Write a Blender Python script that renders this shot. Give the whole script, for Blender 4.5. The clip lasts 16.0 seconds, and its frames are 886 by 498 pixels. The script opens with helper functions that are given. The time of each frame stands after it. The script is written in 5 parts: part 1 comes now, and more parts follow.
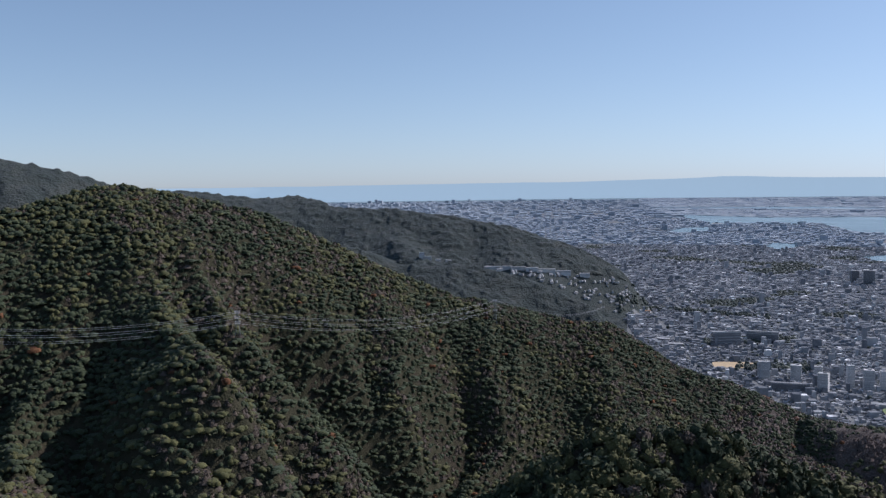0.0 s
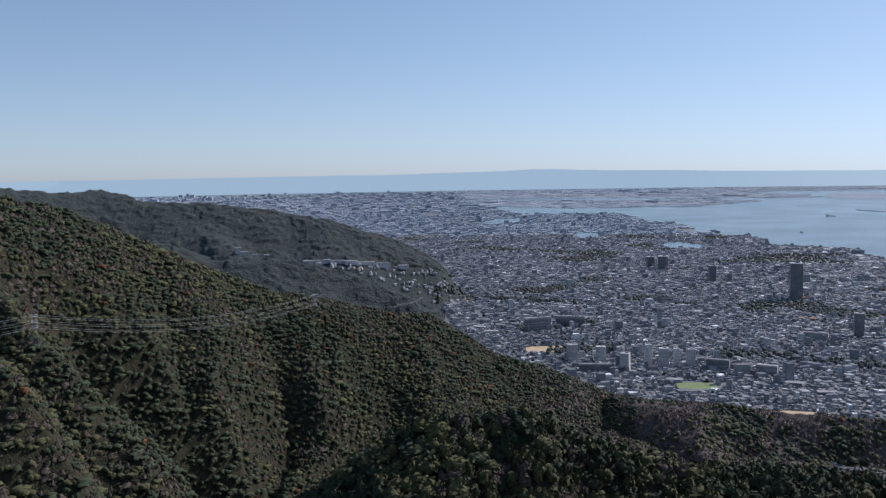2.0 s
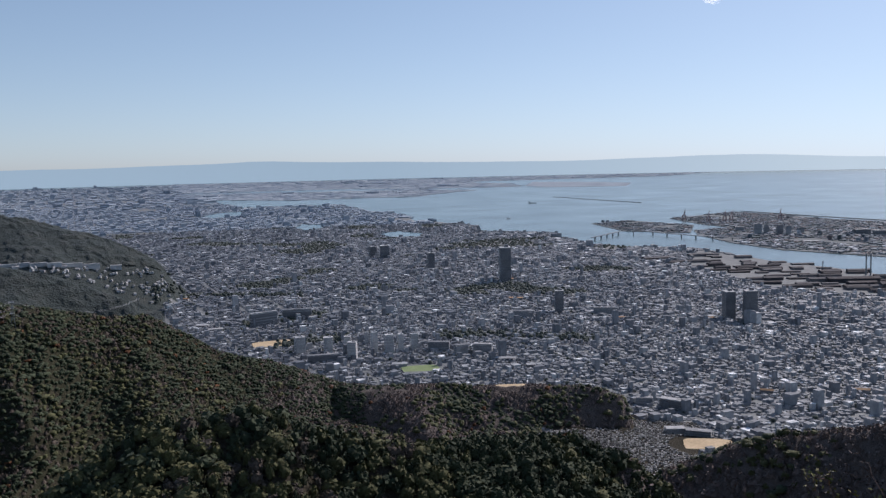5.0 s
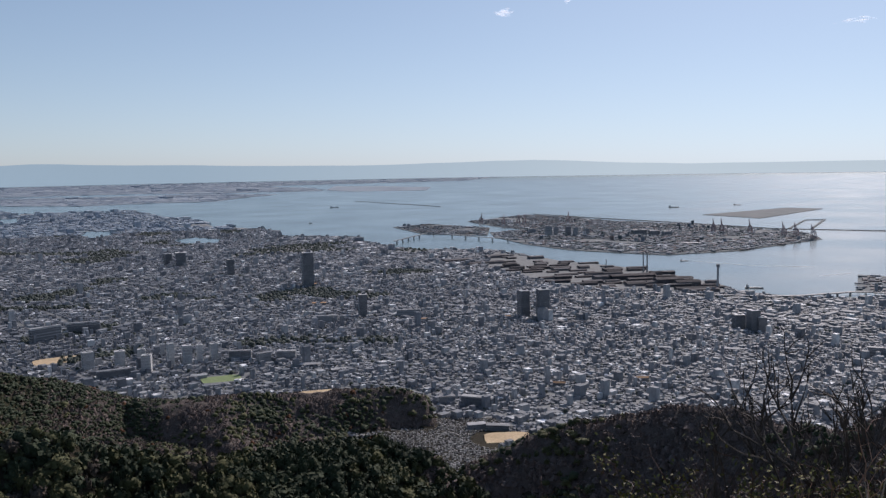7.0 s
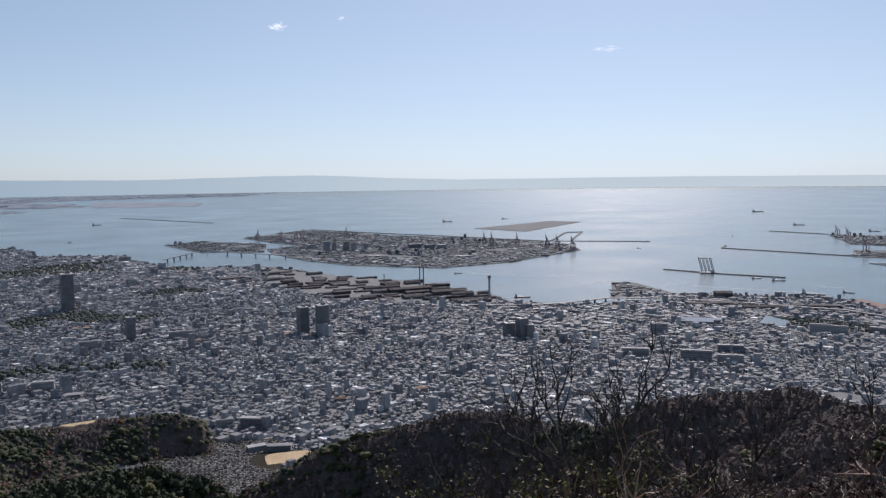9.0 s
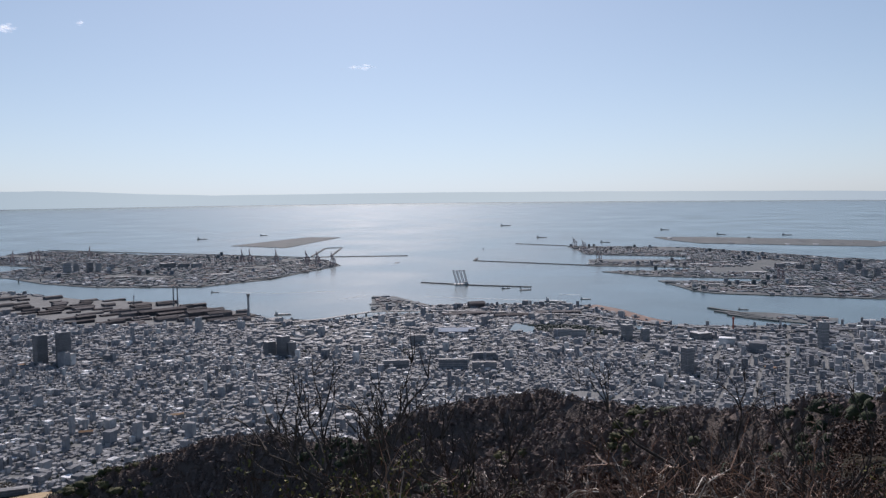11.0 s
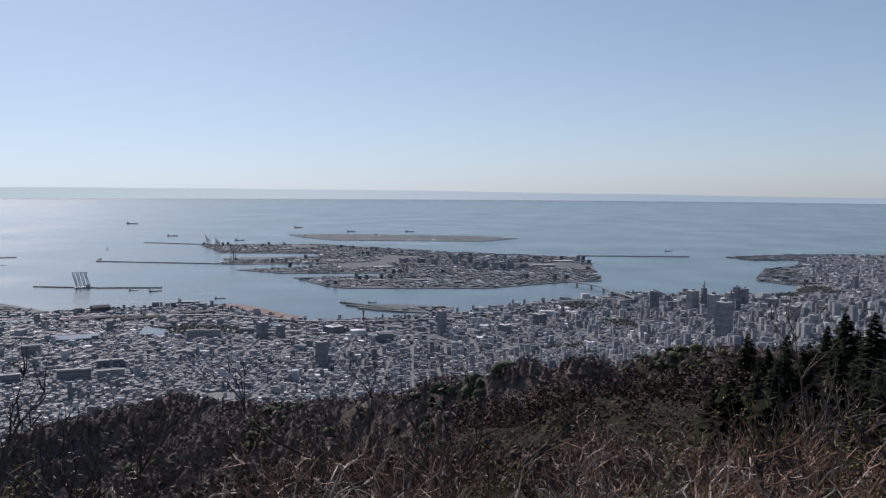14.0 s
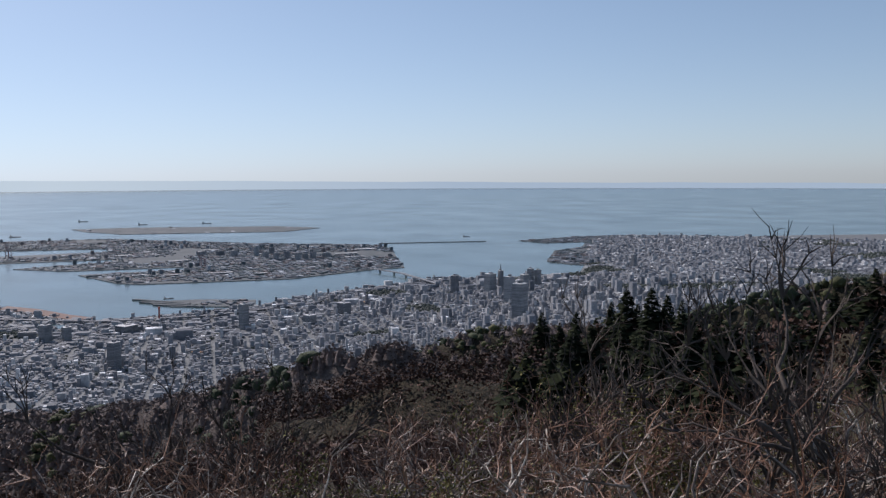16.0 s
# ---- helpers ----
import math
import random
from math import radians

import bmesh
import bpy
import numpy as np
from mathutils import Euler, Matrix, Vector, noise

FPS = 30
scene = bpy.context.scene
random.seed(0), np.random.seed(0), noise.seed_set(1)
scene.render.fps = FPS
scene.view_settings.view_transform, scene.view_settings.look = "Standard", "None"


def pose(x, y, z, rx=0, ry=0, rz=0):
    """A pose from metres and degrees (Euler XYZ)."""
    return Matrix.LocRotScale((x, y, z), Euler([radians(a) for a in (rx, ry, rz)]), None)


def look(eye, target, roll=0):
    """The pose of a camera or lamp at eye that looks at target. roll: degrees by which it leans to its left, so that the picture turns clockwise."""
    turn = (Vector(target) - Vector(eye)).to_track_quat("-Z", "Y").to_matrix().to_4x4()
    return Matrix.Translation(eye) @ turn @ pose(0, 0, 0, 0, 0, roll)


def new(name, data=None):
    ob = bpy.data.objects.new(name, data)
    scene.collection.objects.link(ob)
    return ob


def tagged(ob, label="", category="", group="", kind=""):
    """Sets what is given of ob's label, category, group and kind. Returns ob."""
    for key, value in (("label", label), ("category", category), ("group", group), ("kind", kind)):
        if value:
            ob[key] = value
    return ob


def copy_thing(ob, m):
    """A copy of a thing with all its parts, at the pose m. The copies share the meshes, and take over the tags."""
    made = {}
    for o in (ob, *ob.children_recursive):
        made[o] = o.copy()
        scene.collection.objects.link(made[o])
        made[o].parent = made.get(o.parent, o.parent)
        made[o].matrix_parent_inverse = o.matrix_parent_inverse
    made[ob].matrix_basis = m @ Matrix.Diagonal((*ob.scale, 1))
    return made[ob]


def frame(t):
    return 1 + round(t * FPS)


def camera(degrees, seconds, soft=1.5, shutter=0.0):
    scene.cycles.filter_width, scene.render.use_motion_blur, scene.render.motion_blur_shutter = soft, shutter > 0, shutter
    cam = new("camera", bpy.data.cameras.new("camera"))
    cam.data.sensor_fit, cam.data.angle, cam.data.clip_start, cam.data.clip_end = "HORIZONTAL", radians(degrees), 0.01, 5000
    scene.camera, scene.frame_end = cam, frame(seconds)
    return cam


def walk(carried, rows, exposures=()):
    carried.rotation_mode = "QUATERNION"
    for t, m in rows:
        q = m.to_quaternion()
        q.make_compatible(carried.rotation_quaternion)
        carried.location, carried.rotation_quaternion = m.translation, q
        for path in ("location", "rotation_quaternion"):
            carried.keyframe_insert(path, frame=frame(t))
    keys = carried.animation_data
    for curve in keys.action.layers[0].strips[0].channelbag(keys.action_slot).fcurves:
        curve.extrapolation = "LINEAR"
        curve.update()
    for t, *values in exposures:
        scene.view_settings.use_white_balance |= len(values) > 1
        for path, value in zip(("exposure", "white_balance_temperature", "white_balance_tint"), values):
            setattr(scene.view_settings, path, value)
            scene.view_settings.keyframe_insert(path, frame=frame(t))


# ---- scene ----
# The whole place is built at one eighth of its real size, so that the bay out to its horizon,
# 39 km away, lies within the 5 km that the camera reaches. Lengths below are real metres; K turns them into the scene's.
K = 0.125
EYE = 690.0
FAR = 39000.0

cam = camera(54.92, 16.0, soft=1.4)
# seconds, yaw, pitch, roll of a camera that pans on the spot
TURNS = [
    (0.0, 0.000, -4.255, 0.856),
    (0.5, -2.893, -4.255, 0.636),
    (1.0, -6.026, -4.364, 0.735),
    (1.5, -9.290, -4.628, 0.744),
    (2.0, -12.170, -4.912, 0.966),
    (2.5, -14.663, -5.017, 1.058),
    (3.0, -17.593, -4.992, 0.871),
    (3.5, -20.898, -5.127, 0.731),
    (4.0, -24.276, -5.491, 0.825),
    (6.5, -40.384, -5.785, 1.396),
    (7.0, -43.912, -5.792, 1.017),
    (7.5, -47.494, -5.721, 1.217),
    (8.0, -51.408, -5.647, 1.132),
    (8.5, -54.994, -5.317, 0.778),
    (9.0, -58.764, -4.982, 0.752),
    (11.5, -78.660, -3.998, 0.620),
    (12.0, -82.339, -4.027, 0.654),
    (12.5, -86.289, -4.390, 0.664),
    (13.0, -90.735, -4.530, 0.115),
    (13.5, -95.040, -4.336, -0.360),
    (14.0, -99.028, -4.330, -0.336),
    (14.5, -102.253, -4.519, -0.031),
    (15.0, -105.431, -4.652, 0.433),
    (15.5, -108.880, -4.871, 0.386),
    (16.0, -112.334, -5.075, 0.244),
]
walk(cam, [(t, pose(0, 0, EYE * K, 90 + pitch, roll, yaw)) for t, yaw, pitch, roll in TURNS],
     exposures=[(0.0, -0.26, 6050.0, 20.0), (4.0, -0.35, 6250.0, 20.0), (6.5, -0.38, 6550.0, 20.0), (7.0, -0.46, 6580.0, 20.0), (9.0, -0.42, 6620.0, 20.0), (12.5, -0.50, 6620.0, 20.0), (15.5, -0.50, 6400.0, 20.0), (16.0, -0.40, 6400.0, 20.0)])

# ---- daylight ----
SUN_AZ, SUN_EL = 70.0, 36.0
world = bpy.data.worlds.new("sky")
scene.world = world
world.use_nodes = True
wn = world.node_tree
wn.nodes.clear()
sky = wn.nodes.new("ShaderNodeTexSky")
sky.sky_type, sky.sun_disc = "NISHITA", False
sky.sun_elevation, sky.sun_rotation = radians(SUN_EL), radians(SUN_AZ)
sky.altitude, sky.air_density, sky.dust_density, sky.ozone_density = 700.0, 0.9, 0.7, 3.0
bg = wn.nodes.new("ShaderNodeBackground")
bg.inputs["Strength"].default_value = 0.15
wo = wn.nodes.new("ShaderNodeOutputWorld")
# thick winter haze keeps the glare near the sun from rising past a pale grey-blue
gain, half = (8.9, 14.0, 20.6), (6.6, 10.9, 20.5)
lift = wn.nodes.new("ShaderNodeVectorMath")
lift.operation, lift.inputs[1].default_value = "ADD", half
ease = wn.nodes.new("ShaderNodeVectorMath")
ease.operation = "DIVIDE"
veil = wn.nodes.new("ShaderNodeVectorMath")
veil.operation, veil.inputs[1].default_value = "MULTIPLY", gain
# the haze scatters all colours alike, which whitens the warm rim of the sky
split, whiten, joined = wn.nodes.new("ShaderNodeSeparateColor"), wn.nodes.new("ShaderNodeMath"), wn.nodes.new("ShaderNodeCombineColor")
whiten.operation, whiten.inputs[1].default_value = "MULTIPLY_ADD", 0.3
wn.links.new(sky.outputs["Color"], split.inputs[0])
wn.links.new(split.outputs[0], whiten.inputs[0])
wn.links.new(split.outputs[2], whiten.inputs[2])
wn.links.new(split.outputs[0], joined.inputs[0])
wn.links.new(split.outputs[1], joined.inputs[1])
wn.links.new(whiten.outputs[0], joined.inputs[2])
wn.links.new(joined.outputs[0], lift.inputs[0])
wn.links.new(joined.outputs[0], ease.inputs[0])
wn.links.new(lift.outputs[0], ease.inputs[1])
wn.links.new(ease.outputs[0], veil.inputs[0])
wn.links.new(veil.outputs[0], bg.inputs["Color"])
wn.links.new(bg.outputs["Background"], wo.inputs["Surface"])

sun = new("sun", bpy.data.lights.new("sun", "SUN"))
sun.data.energy, sun.data.angle, sun.data.color = 4.9, radians(0.5), (1.0, 0.95, 0.88)
_a, _e = radians(SUN_AZ), radians(SUN_EL)
sun.matrix_world = look((math.sin(_a) * math.cos(_e) * 900, math.cos(_a) * math.cos(_e) * 900, math.sin(_e) * 900), (0, 0, 0))


# ---- materials ----
def material(name, colours, scale=1.0, rough=0.8, bump=0.0, metal=0.0, island=0.0, spec=0.5, detail=6.0, fine=None, emit=None, obj=0.0, stops=None, sheen=0.0):
    """Procedural surface: noise through a ramp of colours, finer grain, relief, and a change of tone from piece to piece.
    scale: size of the large mottling in real metres."""
    m = bpy.data.materials.new(name)
    m.use_nodes = True
    nt = m.node_tree
    p = nt.nodes["Principled BSDF"]
    geo = nt.nodes.new("ShaderNodeNewGeometry")
    n1 = nt.nodes.new("ShaderNodeTexNoise")
    n1.inputs["Scale"].default_value = 1.0 / (scale * K)
    n1.inputs["Detail"].default_value = detail
    n1.inputs["Roughness"].default_value = 0.6
    nt.links.new(geo.outputs["Position"], n1.inputs["Vector"])
    ramp = nt.nodes.new("ShaderNodeValToRGB")
    el = ramp.color_ramp.elements
    while len(el) < len(colours):
        el.new(0.5)
    for i, c in enumerate(colours):
        el[i].position = stops[i] if stops else 0.28 + 0.44 * i / max(1, len(colours) - 1)
        el[i].color = (*c, 1)
    fac = n1.outputs["Fac"]
    if island or obj:
        mix = nt.nodes.new("ShaderNodeMath")
        mix.operation = "MULTIPLY_ADD"
        if obj:
            info = nt.nodes.new("ShaderNodeObjectInfo")
            src = info.outputs["Random"]
        else:
            src = geo.outputs["Random Per Island"]
        sub = nt.nodes.new("ShaderNodeMath")
        sub.operation = "SUBTRACT"
        sub.inputs[1].default_value = 0.5
        nt.links.new(src, sub.inputs[0])
        nt.links.new(sub.outputs[0], mix.inputs[0])
        mix.inputs[1].default_value = island or obj
        nt.links.new(fac, mix.inputs[2])
        fac = mix.outputs[0]
    nt.links.new(fac, ramp.inputs["Fac"])
    colour = ramp.outputs["Color"]
    n2 = nt.nodes.new("ShaderNodeTexNoise")
    n2.inputs["Scale"].default_value = 1.0 / ((fine or scale * 0.12) * K)
    n2.inputs["Detail"].default_value = 4.0
    nt.links.new(geo.outputs["Position"], n2.inputs["Vector"])
    grain = nt.nodes.new("ShaderNodeMix")
    grain.data_type, grain.blend_type = "RGBA", "OVERLAY"
    grain.inputs["Factor"].default_value = 0.45
    nt.links.new(colour, grain.inputs["A"])
    nt.links.new(n2.outputs["Fac"], grain.inputs["B"])
    nt.links.new(grain.outputs["Result"], p.inputs["Base Color"])
    p.inputs["Roughness"].default_value = rough
    p.inputs["Metallic"].default_value = metal
    p.inputs["Specular IOR Level"].default_value = spec
    # faint bluish sheen stands in for a veil of haze on foliage
    if sheen:
        p.inputs["Sheen Weight"].default_value = sheen
        p.inputs["Sheen Roughness"].default_value = 0.6
        p.inputs["Sheen Tint"].default_value = (0.85, 0.92, 1.0, 1)
    if bump:
        b = nt.nodes.new("ShaderNodeBump")
        b.inputs["Strength"].default_value = bump
        b.inputs["Distance"].default_value = (fine or scale * 0.12) * K
        nt.links.new(n2.outputs["Fac"], b.inputs["Height"])
        nt.links.new(b.outputs["Normal"], p.inputs["Normal"])
    if emit:
        p.inputs["Emission Color"].default_value = (*emit[0], 1)
        p.inputs["Emission Strength"].default_value = emit[1]
    return m


M_FLOOR = material("forest floor and undergrowth", [(0.026, 0.024, 0.016), (0.036, 0.032, 0.022), (0.048, 0.040, 0.028), (0.036, 0.036, 0.022)], 14, 0.95, 1.0, fine=3.0, spec=0.1)
M_PLAIN = material("streets and yards", [(0.12, 0.13, 0.13), (0.16, 0.168, 0.168), (0.21, 0.212, 0.21)], 60, 0.9, 0.2)
M_EVER = material("evergreen leaves", [(0.028, 0.040, 0.020), (0.042, 0.055, 0.027), (0.068, 0.080, 0.036)], 30, 0.8, 0.6, island=0.13, spec=0.15, fine=1.5, sheen=0.05)
M_OLIVE = material("olive leaves", [(0.054, 0.057, 0.022), (0.078, 0.080, 0.031), (0.112, 0.108, 0.042)], 30, 0.8, 0.6, island=0.13, spec=0.15, fine=1.5, sheen=0.05)
M_TWIG = material("bare winter crowns", [(0.062, 0.050, 0.039), (0.084, 0.067, 0.052), (0.115, 0.092, 0.072)], 30, 1.0, 0.6, island=0.25, spec=0.05, fine=1.2, sheen=0.08)
# reddish brown, darkened beyond M_TWIG to paint in the backlit slopes' shade
M_BRUSH = material("dark brown brushwood", [(0.034, 0.015, 0.008), (0.058, 0.026, 0.014), (0.10, 0.048, 0.027)], 25, 0.8, 0.6, island=0.4, spec=0.2, fine=1.0, sheen=0.06)
# lighter than M_TWIG: colour makes up for ridges lit from behind
M_BROWN = material("brown leafless crowns", [(0.125, 0.094, 0.080), (0.16, 0.122, 0.104), (0.20, 0.156, 0.134)], 25, 1.0, 0.6, island=0.3, spec=0.05, fine=1.2, sheen=0.12)
M_SCRUB = material("leafless scrub", [(0.08, 0.062, 0.053), (0.11, 0.087, 0.074), (0.15, 0.12, 0.102)], 18, 1.0, 1.0, spec=0.05, fine=1.6, sheen=0.08)
M_PARK = material("town trees", [(0.055, 0.068, 0.056), (0.075, 0.088, 0.070), (0.10, 0.108, 0.085)], 60, 0.9, 0.6, island=0.2, spec=0.15, fine=4.0, sheen=0.1)
# shade in the gaps between crowns is put into this dark colour
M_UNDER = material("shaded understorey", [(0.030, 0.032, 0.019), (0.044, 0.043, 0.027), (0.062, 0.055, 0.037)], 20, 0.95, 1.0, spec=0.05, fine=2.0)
M_RUSSET = material("russet leaves", [(0.085, 0.042, 0.024), (0.12, 0.058, 0.03), (0.16, 0.08, 0.042)], 15, 0.9, 1.0, island=0.4, spec=0.1, fine=1.2)
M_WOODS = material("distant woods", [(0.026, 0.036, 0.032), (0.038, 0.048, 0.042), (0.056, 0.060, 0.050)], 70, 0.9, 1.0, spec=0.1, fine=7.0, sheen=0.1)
M_WALL = material("house walls", [(0.18, 0.19, 0.205), (0.29, 0.30, 0.315), (0.42, 0.425, 0.43), (0.72, 0.71, 0.69)], 80, 0.8, 0, island=0.9, spec=0.2, stops=(0.08, 0.5, 0.85, 1.02))
# near-white end: some pale roofs, and sun glints put into the colour
M_ROOF = material("house roofs", [(0.085, 0.095, 0.11), (0.145, 0.157, 0.175), (0.195, 0.203, 0.215), (0.26, 0.27, 0.285), (0.38, 0.39, 0.40), (0.88, 0.89, 0.90)], 80, 0.7, 0, island=0.9, spec=0.22, stops=(0.08, 0.38, 0.62, 0.80, 0.90, 0.99))
M_CONC = material("pale concrete", [(0.36, 0.36, 0.36), (0.48, 0.48, 0.47), (0.60, 0.59, 0.58)], 30, 0.75, 0.1, obj=0.5)
M_QUAY = material("quay concrete", [(0.07, 0.09, 0.092), (0.10, 0.118, 0.124), (0.15, 0.155, 0.155)], 160, 0.9, 0.1)
M_SAND = material("sandy sports ground", [(0.46, 0.34, 0.20), (0.54, 0.40, 0.24), (0.60, 0.46, 0.29)], 40, 0.95, 0.1)
# aerial haze is put into the next two base colours: paler and bluer
M_FARTOWN = material("far city in haze colour", [(0.23, 0.28, 0.335), (0.29, 0.34, 0.395), (0.39, 0.43, 0.47)], 500, 0.9, 0, island=0.8, spec=0.1)
M_SHORE = material("far shore in haze colour", [(0.30, 0.34, 0.38), (0.35, 0.39, 0.43)], 3000, 1.0, 0, spec=0.0)
# the mountains glow in the tone of the haze in front of them
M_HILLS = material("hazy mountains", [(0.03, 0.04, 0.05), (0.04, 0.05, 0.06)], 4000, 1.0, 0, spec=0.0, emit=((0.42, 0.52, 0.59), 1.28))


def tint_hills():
    """The haze on the far mountains, painted as a glow: bluer in the north, paler towards the bay."""
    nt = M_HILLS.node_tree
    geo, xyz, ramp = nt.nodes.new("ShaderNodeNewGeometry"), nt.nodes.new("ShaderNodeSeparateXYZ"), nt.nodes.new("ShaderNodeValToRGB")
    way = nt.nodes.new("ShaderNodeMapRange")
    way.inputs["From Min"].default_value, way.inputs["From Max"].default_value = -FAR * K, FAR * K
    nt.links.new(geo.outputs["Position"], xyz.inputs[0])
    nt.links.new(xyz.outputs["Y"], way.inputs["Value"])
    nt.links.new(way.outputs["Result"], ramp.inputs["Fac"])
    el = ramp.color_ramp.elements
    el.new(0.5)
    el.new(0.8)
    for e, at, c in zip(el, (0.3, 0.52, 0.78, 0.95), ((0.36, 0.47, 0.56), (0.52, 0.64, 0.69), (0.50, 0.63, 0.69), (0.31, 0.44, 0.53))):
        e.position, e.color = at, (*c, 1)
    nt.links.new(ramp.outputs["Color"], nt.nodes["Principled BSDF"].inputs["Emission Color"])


tint_hills()


def sea_material():
    m = bpy.data.materials.new("sea water")
    m.use_nodes = True
    nt = m.node_tree
    p = nt.nodes["Principled BSDF"]
    p.inputs["Base Color"].default_value = (0.11, 0.165, 0.175, 1)
    p.inputs["IOR"].default_value = 1.33
    geo = nt.nodes.new("ShaderNodeNewGeometry")
    n1 = nt.nodes.new("ShaderNodeTexNoise")
    n1.inputs["Scale"].default_value = 1.0 / (900 * K)
    n1.inputs["Detail"].default_value = 5.0
    nt.links.new(geo.outputs["Position"], n1.inputs["Vector"])
    r = nt.nodes.new("ShaderNodeMapRange")
    r.inputs["From Min"].default_value, r.inputs["From Max"].default_value = 0.3, 0.7
    r.inputs["To Min"].default_value, r.inputs["To Max"].default_value = 0.19, 0.26
    nt.links.new(n1.outputs["Fac"], r.inputs["Value"])
    nt.links.new(r.outputs["Result"], p.inputs["Roughness"])
    n2 = nt.nodes.new("ShaderNodeTexNoise")
    n2.inputs["Scale"].default_value = 1.0 / (25 * K)
    n2.inputs["Detail"].default_value = 3.0
    nt.links.new(geo.outputs["Position"], n2.inputs["Vector"])
    b = nt.nodes.new("ShaderNodeBump")
    b.inputs["Strength"].default_value = 0.04
    b.inputs["Distance"].default_value = 1.0 * K
    nt.links.new(n2.outputs["Fac"], b.inputs["Height"])
    nt.links.new(b.outputs["Normal"], p.inputs["Normal"])
    return m


M_SEA = sea_material()


# ---- mesh helpers ----
def mesh_np(name, verts, faces, mats, slots=None, smooth=False):
    """A mesh from numpy arrays in real metres. faces: arrays of n-gons, one array for each number of corners."""
    me = bpy.data.meshes.new(name)
    verts = np.asarray(verts, dtype=np.float32) * K
    faces = [np.asarray(f, dtype=np.int32) for f in faces if len(f)]
    me.vertices.add(len(verts))
    me.vertices.foreach_set("co", verts.ravel())
    loops = np.concatenate([f.ravel() for f in faces])
    sizes = np.concatenate([np.full(len(f), f.shape[1], dtype=np.int32) for f in faces])
    starts = np.concatenate([[0], np.cumsum(sizes)[:-1]]).astype(np.int32)
    me.loops.add(len(loops))
    me.loops.foreach_set("vertex_index", loops)
    me.polygons.add(len(sizes))
    me.polygons.foreach_set("loop_start", starts)
    me.polygons.foreach_set("use_smooth", np.full(len(sizes), smooth, dtype=bool))
    for m in mats:
        me.materials.append(m)
    if slots is not None:
        me.polygons.foreach_set("material_index", np.asarray(slots, dtype=np.int32))
    me.update(calc_edges=True)
    me.validate()
    return me


def stamp(tv, tf, places, turns, scales):
    """Many copies of one small shape joined: template verts, faces; places (n, 3), turns (n,) about z, scales (n, 3)."""
    n = len(places)
    v = tv[None] * scales[:, None, :]
    c, s = np.cos(turns)[:, None], np.sin(turns)[:, None]
    x, y = v[..., 0] * c - v[..., 1] * s, v[..., 0] * s + v[..., 1] * c
    v = np.stack([x, y, v[..., 2]], -1) + places[:, None, :]
    f = tf[None] + (np.arange(n) * len(tv))[:, None, None]
    return v.reshape(-1, 3), f.reshape(-1, tf.shape[1])


def hash2(ix, iy, seed):
    h = (ix.astype(np.int64) * 374761393 + iy.astype(np.int64) * 668265263 + seed * 974711) & 0xFFFFFFFF
    h = ((h ^ (h >> 13)) * 1274126177) & 0xFFFFFFFF
    return ((h ^ (h >> 16)) & 0xFFFF) / 65535.0


def vnoise(x, y, seed=0):
    ix, iy = np.floor(x), np.floor(y)
    fx, fy = x - ix, y - iy
    fx, fy = fx * fx * (3 - 2 * fx), fy * fy * (3 - 2 * fy)
    a, b = hash2(ix, iy, seed), hash2(ix + 1, iy, seed)
    c, d = hash2(ix, iy + 1, seed), hash2(ix + 1, iy + 1, seed)
    return (a + (b - a) * fx) * (1 - fy) + (c + (d - c) * fx) * fy


def fbm(x, y, seed=0, octaves=4):
    t, amp, norm = 0.0, 1.0, 0.0
    for k in range(octaves):
        t = t + amp * vnoise(x * 2 ** k + 17.3 * k, y * 2 ** k + 5.1 * k, seed + k)
        norm += amp
        amp *= 0.5
    return t / norm


